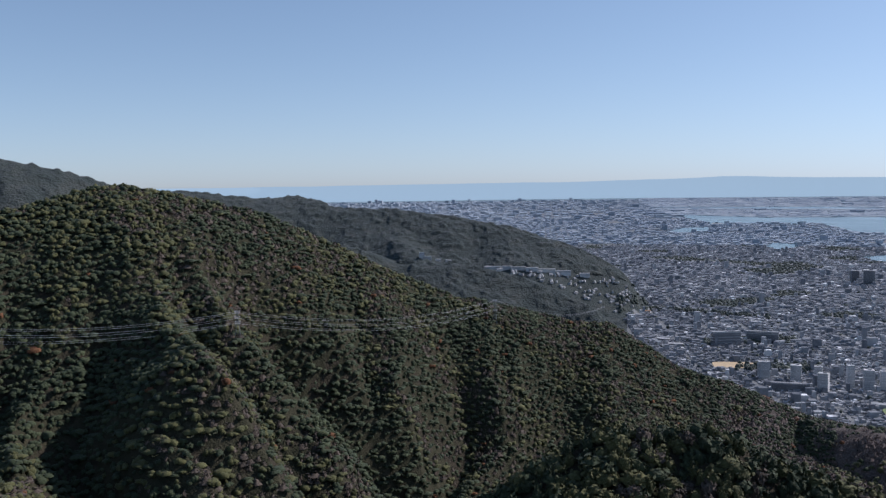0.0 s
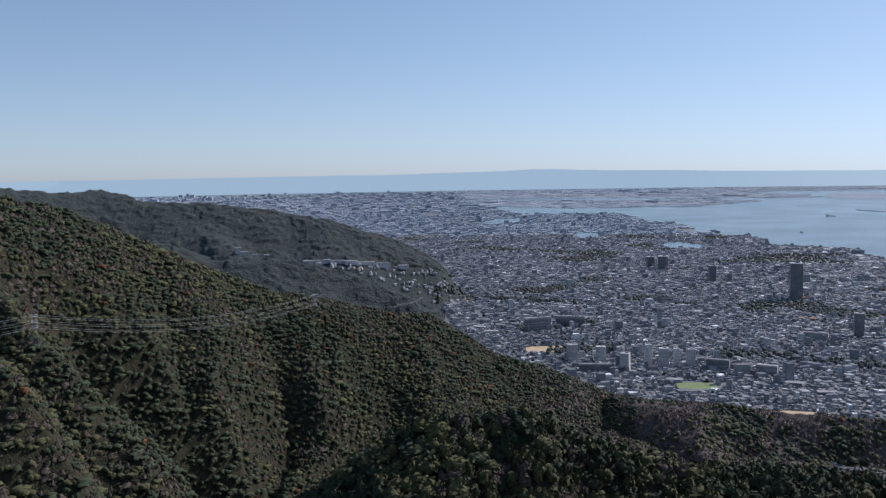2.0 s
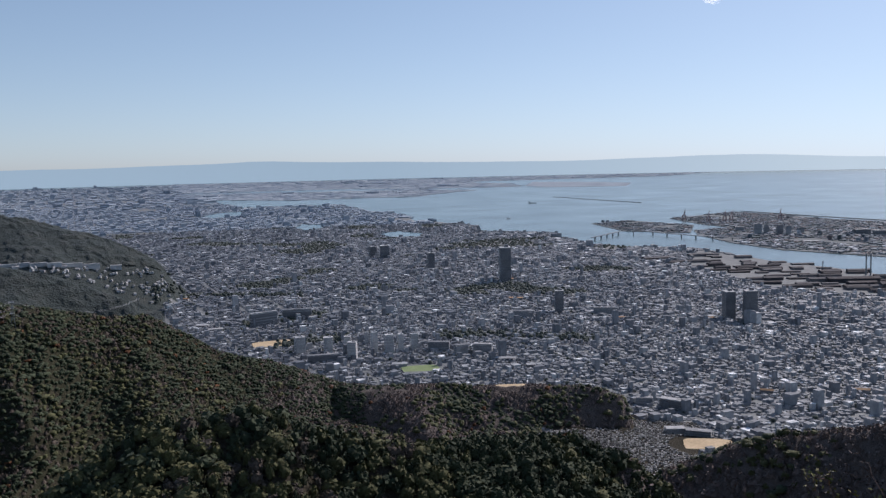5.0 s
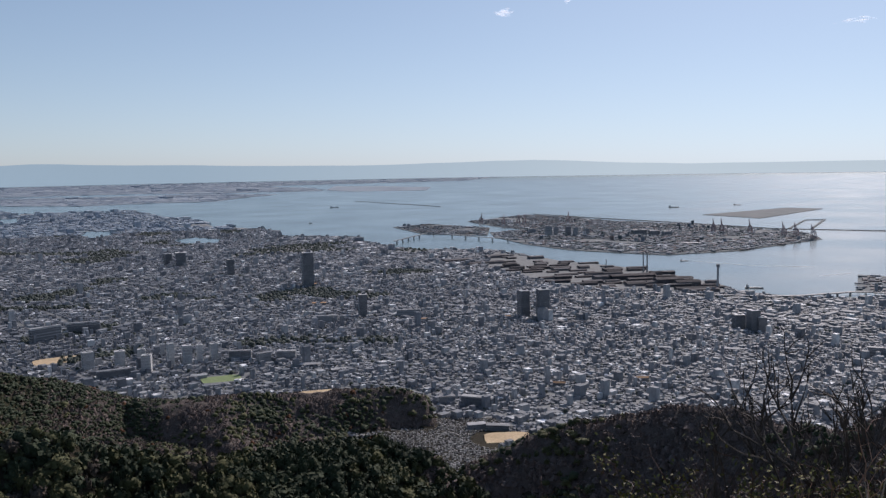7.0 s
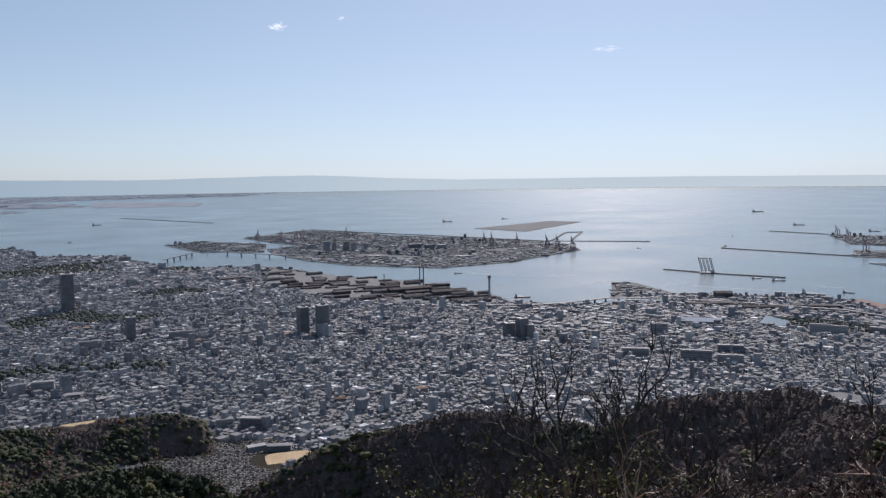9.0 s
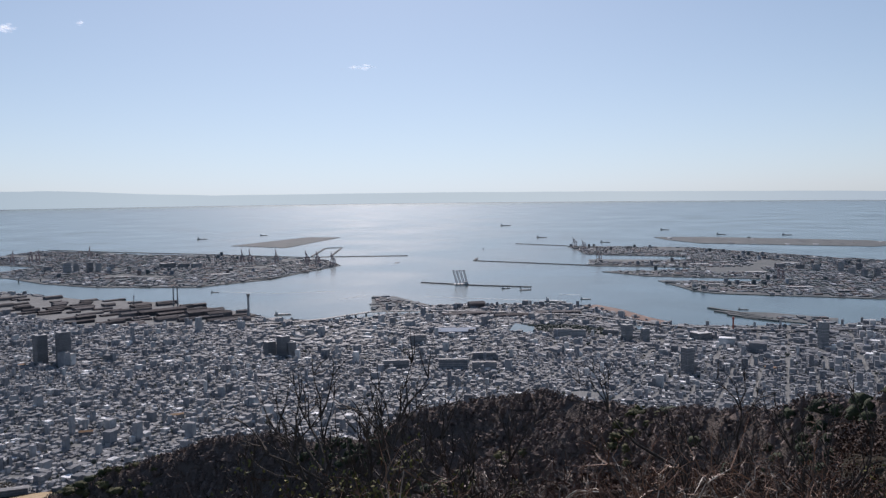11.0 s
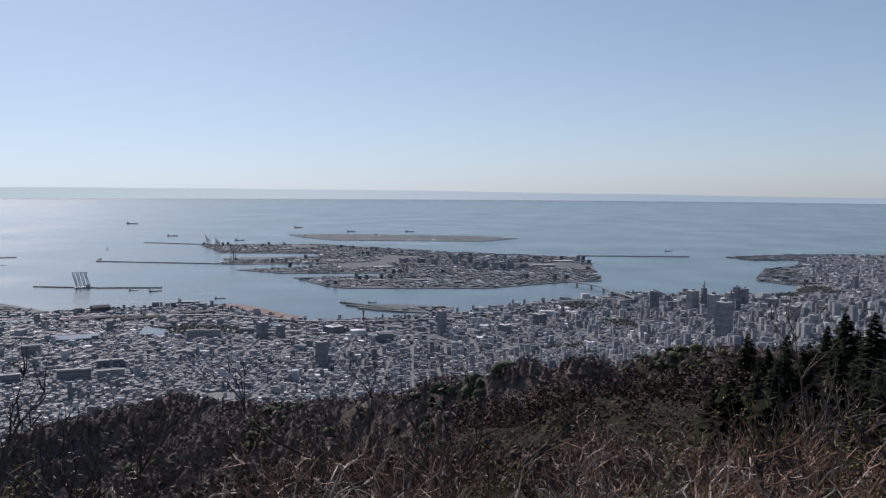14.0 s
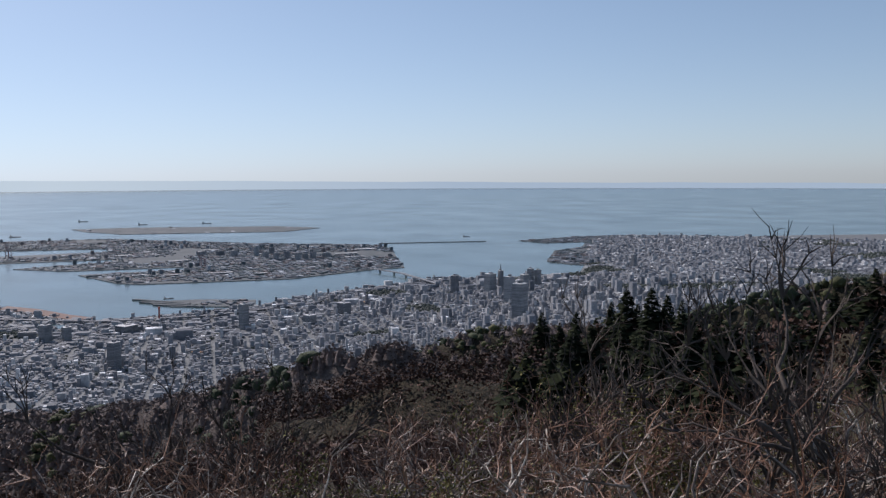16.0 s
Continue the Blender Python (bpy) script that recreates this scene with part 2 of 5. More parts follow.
# ---- the lie of the land ----
# crests of the ridges: bearing (degrees, clockwise), slope of sight to the crest (degrees), distance (m)
RIDGES = {
    "back": (0.45, 0.5, [(-80, 3, 2600), (-40, 2.6, 2600), (-27.3, 1.95, 2600), (-24, 1.25, 2600), (-22, 0.6, 2600), (-18, -1.5, 2700), (-14, -5, 2700)]),
    "main": (0.43, 0.55, [(-60, -6, 1200), (-40, -3, 1250), (-27.5, -1.3, 1300), (-24, -0.5, 1330), (-22, 0.22, 1350), (-20.4, 0.24, 1350), (-16.7, -0.6, 1380), (-12.1, -1.7, 1430),
                          (-8.5, -3.4, 1480), (-4, -5.55, 1530), (0.5, -7.5, 1580), (4.3, -8.1, 1620), (8.5, -9.2, 1680), (11.1, -9.4, 1720), (13.6, -10.8, 1760),
                          (15.4, -12.0, 1790), (20, -13.35, 1850), (24, -14.8, 1900), (28, -17, 1900)]),
    "foothill": (0.4, 0.35, [(20, -16.5, 1850), (23.3, -14.8, 1850), (27.1, -15.0, 1800), (32.8, -15.1, 1780), (40, -15.1, 1760), (42.4, -15.6, 1740), (43.2, -17.5, 1700)]),
    "knoll": (0.55, 0.6, [(0, -22, 430), (3.4, -20.6, 430), (6, -19, 430), (7.9, -17.8, 435), (10.6, -16.7, 440), (14, -16.8, 445), (17.1, -16.2, 450), (19.4, -16.7, 450),
                           (21.3, -17.6, 460), (25.2, -18.6, 470), (29, -19.2, 480), (32.8, -19.1, 500), (35.7, -18.8, 520), (38.3, -18.5, 540), (40, -18.9, 550), (43.5, -20.4, 560), (47, -23, 560)]),
    "spur": (0.4, 0.3, [(-40, 1, 5200), (-16.4, -0.15, 5200), (-12.1, -0.72, 5200), (-9.9, -0.52, 5200), (-8.4, -0.8, 5100), (-7.3, -1.32, 5000), (-3.2, -1.55, 4900), (0.6, -2.06, 4800),
                        (4.4, -2.8, 4700), (8.1, -3.98, 4600), (10.3, -4.9, 4500), (11.7, -5.65, 4450), (12.6, -6.8, 4400), (13.6, -8.2, 4400), (16, -10, 4400)]),
    "shoulder": (0.4, 0.3, [(-12, -2.6, 3400), (-5.5, -4.2, 3300), (-3.3, -5.0, 3300), (0.5, -5.25, 3250), (3.6, -5.7, 3200), (6.2, -6.45, 3150), (8.1, -7.4, 3100), (10.3, -8.4, 3000), (11.5, -9.8, 3000), (13, -11.3, 3000), (16, -14, 3000)]),
    "brown": (0.5, 0.5, [(43, -23, 950), (44.9, -20.5, 950), (46.8, -19.6, 950), (49.9, -18.2, 940), (53, -17.5, 920), (57.2, -16.7, 900), (61.1, -16.0, 880), (66.9, -17.0, 820), (69.9, -16.6, 800),
                          (73.6, -15.0, 780), (77.8, -14.3, 760), (80.8, -13.9, 740), (83, -14.1, 700), (87, -15.0, 650), (90.7, -14.8, 600), (96.7, -14.2, 520), (102.9, -12.9, 430), (106.7, -12.5, 400), (108.6, -12.1, 390), (112, -13, 390)]),
    "pines": (0.5, 0.5, [(100, -15, 240), (108, -14.2, 230), (112, -13.2, 220), (118, -12.3, 200), (124, -11.2, 180), (130, -11.2, 150), (136, -10.6, 110), (140, -8.6, 90), (150, -5, 90), (200, 0, 90)]),
    "behind": (0.45, 0.4, [(108, -14, 760), (111, -11.9, 760), (114, -10.7, 760), (120, -10.5, 740), (128, -9.6, 620), (132.4, -8.1, 600), (137.2, -6.9, 600), (150, -4, 600), (200, 2, 600)]),
}
COAST = [(-180, FAR), (13, FAR), (13.9, 19400), (17.3, 14860), (23.7, 14800), (25.4, 12740), (27.5, 11680), (28.3, 11160), (28.5, 10280), (30.5, 10070), (32.9, 9100), (33.05, 8480), (35.4, 8330), (38.1, 8100),
         (38.6, 7600), (40.6, 6980), (42.9, 6800), (46.9, 6700), (51.7, 5900), (57, 5460), (62.3, 4800), (63.1, 4620), (66.9, 4480), (70.5, 4560), (71, 4900), (75.6, 5000), (84.3, 4980), (86, 4760), (89.3, 4320), (93.7, 4350),
         (97, 4450), (99.8, 4540), (104.8, 4980), (108.6, 5260), (111.6, 5530), (117, 5650), (121.8, 6000), (122.4, 9000), (124, 9500), (132, 9900), (150, 12000), (180, FAR)]
# valleys cut into the near wooded hill: half width, depth, line of (bearing, distance)
VALLEYS = [(120, 62, [(-22.3, 1300), (-22.5, 1115), (-22.6, 1018), (-24.5, 967), (-22.0, 861), (-17.4, 783), (-12, 700)]),
           (135, 78, [(-14.6, 1390), (-12.6, 1250), (-10.2, 1170), (-5.7, 1150), (-1.2, 1120), (2.3, 1060), (5, 960)]),
           (105, 62, [(-1.4, 1560), (0.5, 1450), (1.6, 1322), (0.4, 1194), (-1.2, 1110)]),
           (115, 66, [(10.3, 1680), (8.4, 1494), (6.5, 1336), (3.0, 1167), (0.5, 1100)]),
           (90, 48, [(-29, 1290), (-27.0, 1201), (-27.8, 1052), (-30, 900)]),
           (60, 34, [(-18.6, 1330), (-17.2, 1180), (-15.8, 1060), (-12.5, 980), (-8.5, 900)]),
           (60, 34, [(-7.2, 1490), (-6.2, 1380), (-5.6, 1270), (-4.5, 1160)]),
           (55, 30, [(4.6, 1600), (4.6, 1470), (4.0, 1330), (2.4, 1210)]),
           (60, 34, [(-26, 1000), (-20.5, 930), (-14.5, 860), (-9, 790)])]


def ravines(x, y):
    """How deep the valleys are cut at a place, for the near hill."""
    cut = np.zeros_like(x)
    if np.min(x * x + y * y) > 1900 ** 2:
        return cut
    for half, depth, line in VALLEYS:
        p = np.array([(d * math.sin(radians(a)), d * math.cos(radians(a))) for a, d in line])
        best, along = np.full_like(x, 1e9), np.zeros_like(x)
        for i in range(len(p) - 1):
            e = p[i + 1] - p[i]
            t = np.clip(((x - p[i, 0]) * e[0] + (y - p[i, 1]) * e[1]) / (e @ e), 0, 1)
            r = np.hypot(x - p[i, 0] - t * e[0], y - p[i, 1] - t * e[1])
            along = np.where(r < best, (i + t) / (len(p) - 1), along)
            best = np.minimum(best, r)
        cut = np.maximum(cut, 1.75 * depth * np.clip(along * 2.2 + 0.1, 0, 1) * np.clip(1 - best / half, 0, 1) ** 1.25)
    return cut


def coast(az):
    return np.interp(az, [c[0] for c in COAST], [c[1] for c in COAST])


def plain(az, d):
    """The town's slope, from the quays up to the foot of the hills."""
    c = np.minimum(coast(az), 8200.0)
    u = np.clip((c - d) / (c - 1700.0), 0, 1.15)
    return 3.0 + 150.0 * u ** 2.2


def wooded(az, d):
    """Woods: wherever the hills rise above the town's slope, and in the valleys shut in between them."""
    return (mountains(az, d) > plain(az, d)) | ((az < 37) & (d < 1760)) | ((az < 12) & (d < 4250)) | ((az < 13) & (d < 3150))


def mountains(az, d):
    x, y = d * np.sin(np.radians(az)), d * np.cos(np.radians(az))
    h = EYE - 2.1 - d * np.interp(az, [-40, 20, 60, 90, 105, 146], [0.9, 0.7, 0.42, 0.34, 0.33, 0.27]) - 0.00012 * np.minimum(d, 700) ** 2
    for k, (name, (front, rear, crest)) in enumerate(RIDGES.items()):
        a = np.array(crest, dtype=float)
        within = (az > a[0, 0]) & (az < a[-1, 0])
        if not within.any():
            continue
        dist = np.interp(az, a[:, 0], a[:, 2])
        top = EYE + dist * np.tan(np.radians(np.interp(az, a[:, 0], a[:, 1])))
        run = np.where(d < dist, (dist - d) * front, (d - dist) * rear)
        size = dist / 1400.0
        spurs = fbm(az / (7.0 if dist.mean() > 1000 else 9.0) + 3 * k, d / (900 * size) + k, 40 + k, 4) - 0.5
        fade = np.clip((dist - d) / (260 * size), 0, 1) + 0.2 * np.clip((d - dist) / (260 * size), 0, 1)
        lump = (fbm(x / (170 * size), y / (170 * size), 80 + k, 3) - 0.5)
        gully = np.abs(fbm((0.8 * x + 0.6 * y) / (210 * size), (0.6 * x - 0.8 * y) / (420 * size), 120 + k, 3) - 0.5) * 2
        if name == "main":
            warp = 26 * (fbm(x / 120, y / 120, 7, 2) - 0.5)
            rough = 60 * spurs + 34 * lump + 75 * (gully - 0.35)
            land = top - run + fade * (rough - ravines(x + warp, y - warp)) + np.minimum(run, 8 * size) * 0.35
        else:
            relief = 0.45 if name in ("spur", "shoulder") else 1.0
            land = top - run + fade * size * relief * (210 * spurs + 50 * lump + 210 * (gully - 0.35)) + np.minimum(run, 8 * size) * 0.35
        h = np.where(within, np.maximum(h, land), h)
    return h


def height(az, d):
    return np.maximum(mountains(az, d), np.where(d < coast(az), plain(az, d), -14.0))


def polar(az, d, z):
    a = np.radians(az)
    return np.stack([d * np.sin(a), d * np.cos(a), z], -1)


def inside(poly, x, y):
    hit = np.zeros(np.shape(x), bool)
    for i in range(len(poly)):
        (x1, y1), (x2, y2) = poly[i], poly[i - 1]
        cross = ((y1 > y) != (y2 > y)) & (x < (x2 - x1) * (y - y1) / (y2 - y1 + 1e-9) + x1)
        hit ^= cross
    return hit


# harbour basins and ponds: bearing, distance in km
BASINS = [[(70.6, 4.58), (70.3, 4.7), (73.6, 4.78), (73.7, 4.66)],
          [(20.7, 9.52), (21.4, 9.07), (22.7, 9.46), (22.4, 10.0), (21.1, 10.15)],
          [(14.35, 12.2), (15.8, 11.96), (17.3, 12.45), (17.3, 13.6), (15.8, 13.35)],
          [(79.2, 3.98), (80.9, 3.9), (80.9, 4.1), (79.6, 4.2)],
          [(26.2, 8.4), (26.8, 8.0), (29.0, 7.93), (29.2, 8.3), (27.5, 8.67)],
          [(86.2, 4.22), (88.0, 4.12), (88.2, 4.2), (86.4, 4.32)]]

# the steelworks by the eastern quays: bearing, distance in km
WORKS = [(46.8, 5.5), (51.5, 4.62), (57, 4.5), (62.3, 4.5), (62.3, 4.8), (57, 5.46), (51.7, 5.9), (47.2, 6.5)]

# places kept free of trees and houses: bearing, distance, radius
CLEAR = [(35.0, 1800, 36), (48.1, 1592, 62), (19.0, 2848, 85), (28.8, 2312, 65), (85.8, 2300, 45), (84.5, 2480, 60)]
CEMETERY = (37.5, 47.5, 1380, 1760)


def free(az, d):
    """True where nothing else is laid out."""
    ok = ~((az > CEMETERY[0]) & (az < CEMETERY[1]) & (d > CEMETERY[2]) & (d < CEMETERY[3]) & (mountains(az, d) < plain(az, d)))
    for a, r, size in CLEAR:
        ok &= (d * d + r * r - 2 * d * r * np.cos(np.radians(az - a))) > size ** 2
    for outline in BASINS + [WORKS]:
        ok &= ~inside([(a, 1000 * k) for a, k in outline], az, d)
    return ok


def spot(az, el):
    """Where the town's ground lies, seen from the lookout at that bearing and slope of sight: distance and height."""
    d = np.arange(1500.0, 12000.0, 4.0)
    h = height(np.full_like(d, az), d)
    below = np.nonzero(EYE + d * math.tan(radians(el)) < h)[0]
    i = below[0] if len(below) else len(d) - 1
    return float(d[i]), float(h[i])


def build_ground():
    az = np.concatenate([np.arange(-36, 146, 0.45), np.arange(146, 324, 4.0)])
    az = np.where(az > 180, az - 360, az)
    near = np.concatenate([np.geomspace(1.5, 300, 40)[:-1], np.geomspace(300, 1800, 110)])
    n = len(near) + 125
    d = np.zeros((len(az), n))
    d[:, :len(near)] = near
    c = np.minimum(coast(az), FAR)
    mid = np.minimum(c, 5600.0) * 0.995
    for i, u in enumerate(np.linspace(0, 1, 81)[1:]):
        d[:, len(near) + i] = 1800 * (mid / 1800) ** u
    for i, u in enumerate(np.linspace(0, 1, 25)[1:]):
        d[:, len(near) + 80 + i] = mid * (c / mid) ** u
    for i, u in enumerate(np.linspace(0, 1, 21)):
        d[:, len(near) + 104 + i] = c + 2 + (FAR + 50 - c) * u ** 1.5
    a2 = np.repeat(az[:, None], n, 1)
    z = height(a2, d)
    z[:, len(near) + 104:] = np.where(c[:, None] < FAR, -14.0, 2.0)
    v = polar(a2, d, z).reshape(-1, 3)
    i, j = np.meshgrid(np.arange(len(az)), np.arange(n - 1), indexing="ij")
    k = (i + 1) % len(az)
    f = np.stack([i * n + j, k * n + j, k * n + j + 1, i * n + j + 1], -1).reshape(-1, 4)
    v = np.concatenate([v, [[0, 0, EYE - 2.1]]])
    ring = np.arange(len(az))
    cap = np.stack([np.full(len(az), len(v) - 1), ((ring + 1) % len(az)) * n, ring * n], -1)
    town = ~wooded(a2, d) & (d > 1400) & (free(a2, d) | (d > 1900))
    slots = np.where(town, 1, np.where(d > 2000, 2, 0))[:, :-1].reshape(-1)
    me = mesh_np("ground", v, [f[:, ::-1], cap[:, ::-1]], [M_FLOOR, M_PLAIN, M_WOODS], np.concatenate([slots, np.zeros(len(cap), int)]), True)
    tagged(new("ground", me), "wooded hills falling to a coastal plain of streets", "ground", kind="structure")


build_ground()


def disc(name, radius, z, mat, label, category):
    a = np.radians(np.arange(0, 360, 2.0))
    v = np.concatenate([np.stack([radius * np.sin(a), radius * np.cos(a), np.full_like(a, z)], -1), [[0, 0, z]]])
    i = np.arange(len(a))
    f = np.stack([np.full(len(a), len(a)), (i + 1) % len(a), i], -1)
    return tagged(new(name, mesh_np(name, v, [f], [mat])), label, category, kind="structure")


disc("water", FAR, 0.0, M_SEA, "calm grey-blue sea with a bright sheen under the sun", "sea")


def island(name, outline, top, mat, label, category="island"):
    """Reclaimed land with quay walls; outline: bearing, distance in km."""
    bm = bmesh.new()
    low, up = [], []
    for az, km in outline:
        p = polar(np.float64(az), np.float64(km * 1000), 0.0) * K
        low.append(bm.verts.new((p[0], p[1], -10 * K)))
        up.append(bm.verts.new((p[0], p[1], top * K)))
    bm.faces.new(up)
    for i in range(len(up)):
        j = (i + 1) % len(up)
        bm.faces.new((low[i], low[j], up[j], up[i]))
    bmesh.ops.recalc_face_normals(bm, faces=bm.faces)
    me = bpy.data.meshes.new(name)
    bm.to_mesh(me)
    bm.free()
    me.materials.append(mat)
    return tagged(new(name, me), label, category, kind="structure")


ISLES = {
    "east_island": [(45.5, 9.9), (47.3, 9.1), (49.4, 8.6), (47.0, 8.3), (47.3, 7.78), (49.5, 7.06), (52.4, 6.6), (58.5, 6.28), (63.1, 6.64), (67.9, 7.71), (66.9, 8.39), (61.2, 9.2), (55.5, 9.72), (52.5, 10.45), (49.5, 11.0)],
    "east_island_tip": [(40.5, 9.21), (42.6, 8.22), (46.8, 8.0), (47.0, 8.9), (43.0, 9.59)],
    "fill_island": [(60.8, 10.85), (64.3, 10.23), (67.9, 12.19), (65.8, 12.38)],
    "port_island": [(83.1, 9.95), (84.4, 8.7), (90.8, 8.5), (90.8, 8.15), (84.5, 8.1), (84.6, 7.45), (91, 7.4), (91, 7.2), (85.4, 6.95), (88.3, 6.63), (95.3, 6.6), (95.3, 6.42), (89.0, 6.33), (91.2, 5.76), (92.6, 5.64), (102.1, 5.66), (105.2, 5.9), (107.8, 6.13), (109.7, 6.23), (108.9, 7.58), (108.2, 8.16), (106.7, 8.34), (99.8, 8.66), (90.8, 9.8)],
    "airport_island": [(88.7, 11.7), (89.6, 11.1), (91.6, 10.5), (101.7, 10.35), (104.1, 11.0), (101.3, 11.45), (92.3, 11.75)],
    "west_harbour": [(119.3, 6.67), (120.9, 6.45), (123, 6.4), (124, 9.6), (121.2, 9.3), (117.4, 8.69), (119.1, 8.4), (121.9, 8.6), (121.6, 8.0), (119.8, 7.6)],
    "container_pier": [(69.9, 4.75), (70.0, 5.44), (71.5, 5.4), (73.8, 4.99), (73.8, 4.9)],
    "old_pier": [(92.6, 4.85), (94.5, 4.62), (99.8, 4.5), (99.8, 4.75), (96, 4.85)],
    "far_spit": [(20.8, 17.2), (25.3, 17.5), (29.0, 17.5), (30.5, 19.0), (33.0, 20.7), (29.0, 22.3), (20.9, 22.5), (12, 24), (12, 20)],
    "far_shore": [(13, 24.5), (23.8, 24.1), (28.3, 22.9), (35.9, 22.7), (35.2, 26.0), (31.2, 29.5), (45.3, 32.2), (48, 38.5), (13, 38.8)],
    "far_fill": [(36.1, 23.2), (37.7, 21.7), (42.7, 21.5), (43.1, 24.3), (39.7, 26.2), (36.6, 27.2)],
}
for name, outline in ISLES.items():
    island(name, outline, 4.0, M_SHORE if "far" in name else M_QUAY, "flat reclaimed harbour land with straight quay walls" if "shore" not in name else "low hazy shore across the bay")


def build_backdrop():
    az = np.arange(-40, 150, 0.5)
    base = np.full_like(az, -16.0)
    el = np.interp(az, [-40, 0, 8, 14, 18, 24, 32, 38, 50, 60, 75, 90, 110, 125, 150], [0.0, 0.1, 0.1, 0.2, 0.33, 0.15, 0.0, -0.1, 0.05, -0.35, -0.3, -0.4, -0.55, -0.65, -0.7])
    el = el + 0.10 * (fbm(az / 4, az * 0, 5, 4) - 0.5)
    r = FAR + 30
    top = EYE + r * np.tan(np.radians(el))
    v = np.concatenate([polar(az, np.full_like(az, r), base), polar(az, np.full_like(az, r), top), polar(az, np.full_like(az, r + 300), base)])
    n = len(az)
    i = np.arange(n - 1)
    f = np.concatenate([np.stack([i, i + 1, n + i + 1, n + i], -1), np.stack([n + i, n + i + 1, 2 * n + i + 1, 2 * n + i], -1)])
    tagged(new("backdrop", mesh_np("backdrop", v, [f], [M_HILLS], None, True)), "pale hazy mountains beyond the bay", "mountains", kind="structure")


build_backdrop()


# ---- growth ----
def grow(g, start, way, length, radius, steps, wander, lift):
    pts, p, w = [], np.array(start, float), np.array(way, float)
    for i in range(steps + 1):
        pts.append((p.copy(), radius * (1 - 0.75 * i / steps)))
        w = w + g.normal(size=3) * wander + np.array((0, 0, lift))
        w = w / np.linalg.norm(w)
        p = p + w * length / steps
    return pts


def branching(g, height, stems, spread, forks, radii, crook):
    """Stems that fork again and again; a list of limbs for each level, scaled to the height given."""
    levels = [[]]
    for s in range(stems):
        a = 6.283 * (s + g.random()) / stems
        w = np.array((math.cos(a) * spread, math.sin(a) * spread, 1.0))
        levels[0].append(grow(g, (0.1 * math.cos(a), 0.1 * math.sin(a), -0.15), w / np.linalg.norm(w), height * (0.45 + 0.3 * g.random()), radii[0], 7, crook, 0.06))
    for level, count in enumerate(forks):
        made = []
        for limb in levels[-1]:
            long = sum(np.linalg.norm(limb[i + 1][0] - limb[i][0]) for i in range(len(limb) - 1))
            for k in range(count):
                i = int(len(limb) - 1 - g.integers(0, max(2, int(len(limb) * 0.7)))) if k else len(limb) - 1
                p = limb[i][0]
                w = limb[i][0] - limb[i - 1][0]
                w = w / np.linalg.norm(w) + (0.42 if level < 2 else 0.5) * g.normal(size=3) + np.array((0, 0, 0.36))
                made.append(grow(g, p, w / np.linalg.norm(w), long * (0.34 + 0.32 * g.random()), radii[level + 1], 4 if level == 0 else 3, crook * 1.6, 0.06))
        levels.append(made)
    top = max(q[0][2] for level in levels for limb in level for q in limb)
    return [[[(q * height / top, r) for q, r in limb] for limb in level] for level in levels]


def twig_clump(seed, thick):
    """A low thicket of unit size: forked twigs fanning out from the ground, as thin blades."""
    g = np.random.default_rng(seed)
    limbs = [limb for level in branching(g, 1.0, 4, 0.5, (3, 3), (2.2 * thick, 1.3 * thick, 0.8 * thick), 0.3) for limb in level]
    vs, fs, off = [], [], 0
    for pts in limbs:
        side = np.cross(pts[-1][0] - pts[0][0], g.normal(size=3))
        side /= np.linalg.norm(side) + 1e-9
        n = len(pts)
        for p, r in pts:
            vs += [p - side * r, p + side * r]
        for i in range(n - 1):
            q = off + 2 * i
            fs += [(q, q + 1, q + 3), (q, q + 3, q + 2)]
        off += 2 * n
    v = np.array(vs)
    v[:, 2] -= 0.3
    return v, np.array(fs)


# ---- woods ----
def crown_shape(n, leaf, seed, core=True, tousle=0.9):
    """One crown: leaf clumps over an uneven ellipsoid of unit size, with a darker heart. Returns verts, quads, tris."""
    g = np.random.default_rng(seed)
    p = g.normal(size=(n, 3))
    p /= np.linalg.norm(p, axis=1)[:, None]
    p[:, 2] = np.abs(p[:, 2]) * 1.15 - 0.18
    p *= (0.72 + 0.34 * g.random(n))[:, None]
    face = p / np.linalg.norm(p, axis=1)[:, None] + tousle * g.normal(size=(n, 3))
    a, b = np.cross(face, g.normal(size=(n, 3))), face
    a /= np.linalg.norm(a, axis=1)[:, None]
    b = np.cross(a, face)
    b /= np.linalg.norm(b, axis=1)[:, None]
    s = leaf * (0.6 + 0.8 * g.random(n))[:, None]
    a, b = a * s, b * s * 0.8
    v = np.stack([p - a - b * 0.4, p + a * 0.3 - b, p + a + b * 0.5, p - a * 0.4 + b], 1).reshape(-1, 3)
    q = np.arange(n * 4).reshape(n, 4)
    ico = bmesh.new()
    bmesh.ops.create_icosphere(ico, subdivisions=1, radius=0.74) if n > 40 else bmesh.ops.create_cone(ico, segments=4, radius1=0.78, radius2=0.2, depth=1.2, cap_ends=False)
    cv = np.array([w.co[:] for w in ico.verts])
    ico.verts.index_update()
    bmesh.ops.triangulate(ico, faces=ico.faces[:])
    ct = np.array([[w.index for w in f.verts] for f in ico.faces])
    ico.free()
    cv[:, 2] = cv[:, 2] * 0.9 + 0.1
    cv *= (0.85 + 0.3 * g.random(len(cv)))[:, None]
    t = np.concatenate([q[:, [0, 1, 2]], q[:, [0, 2, 3]]])
    return (np.concatenate([v, cv]), np.concatenate([t, ct + len(v)])) if core else (v, t)


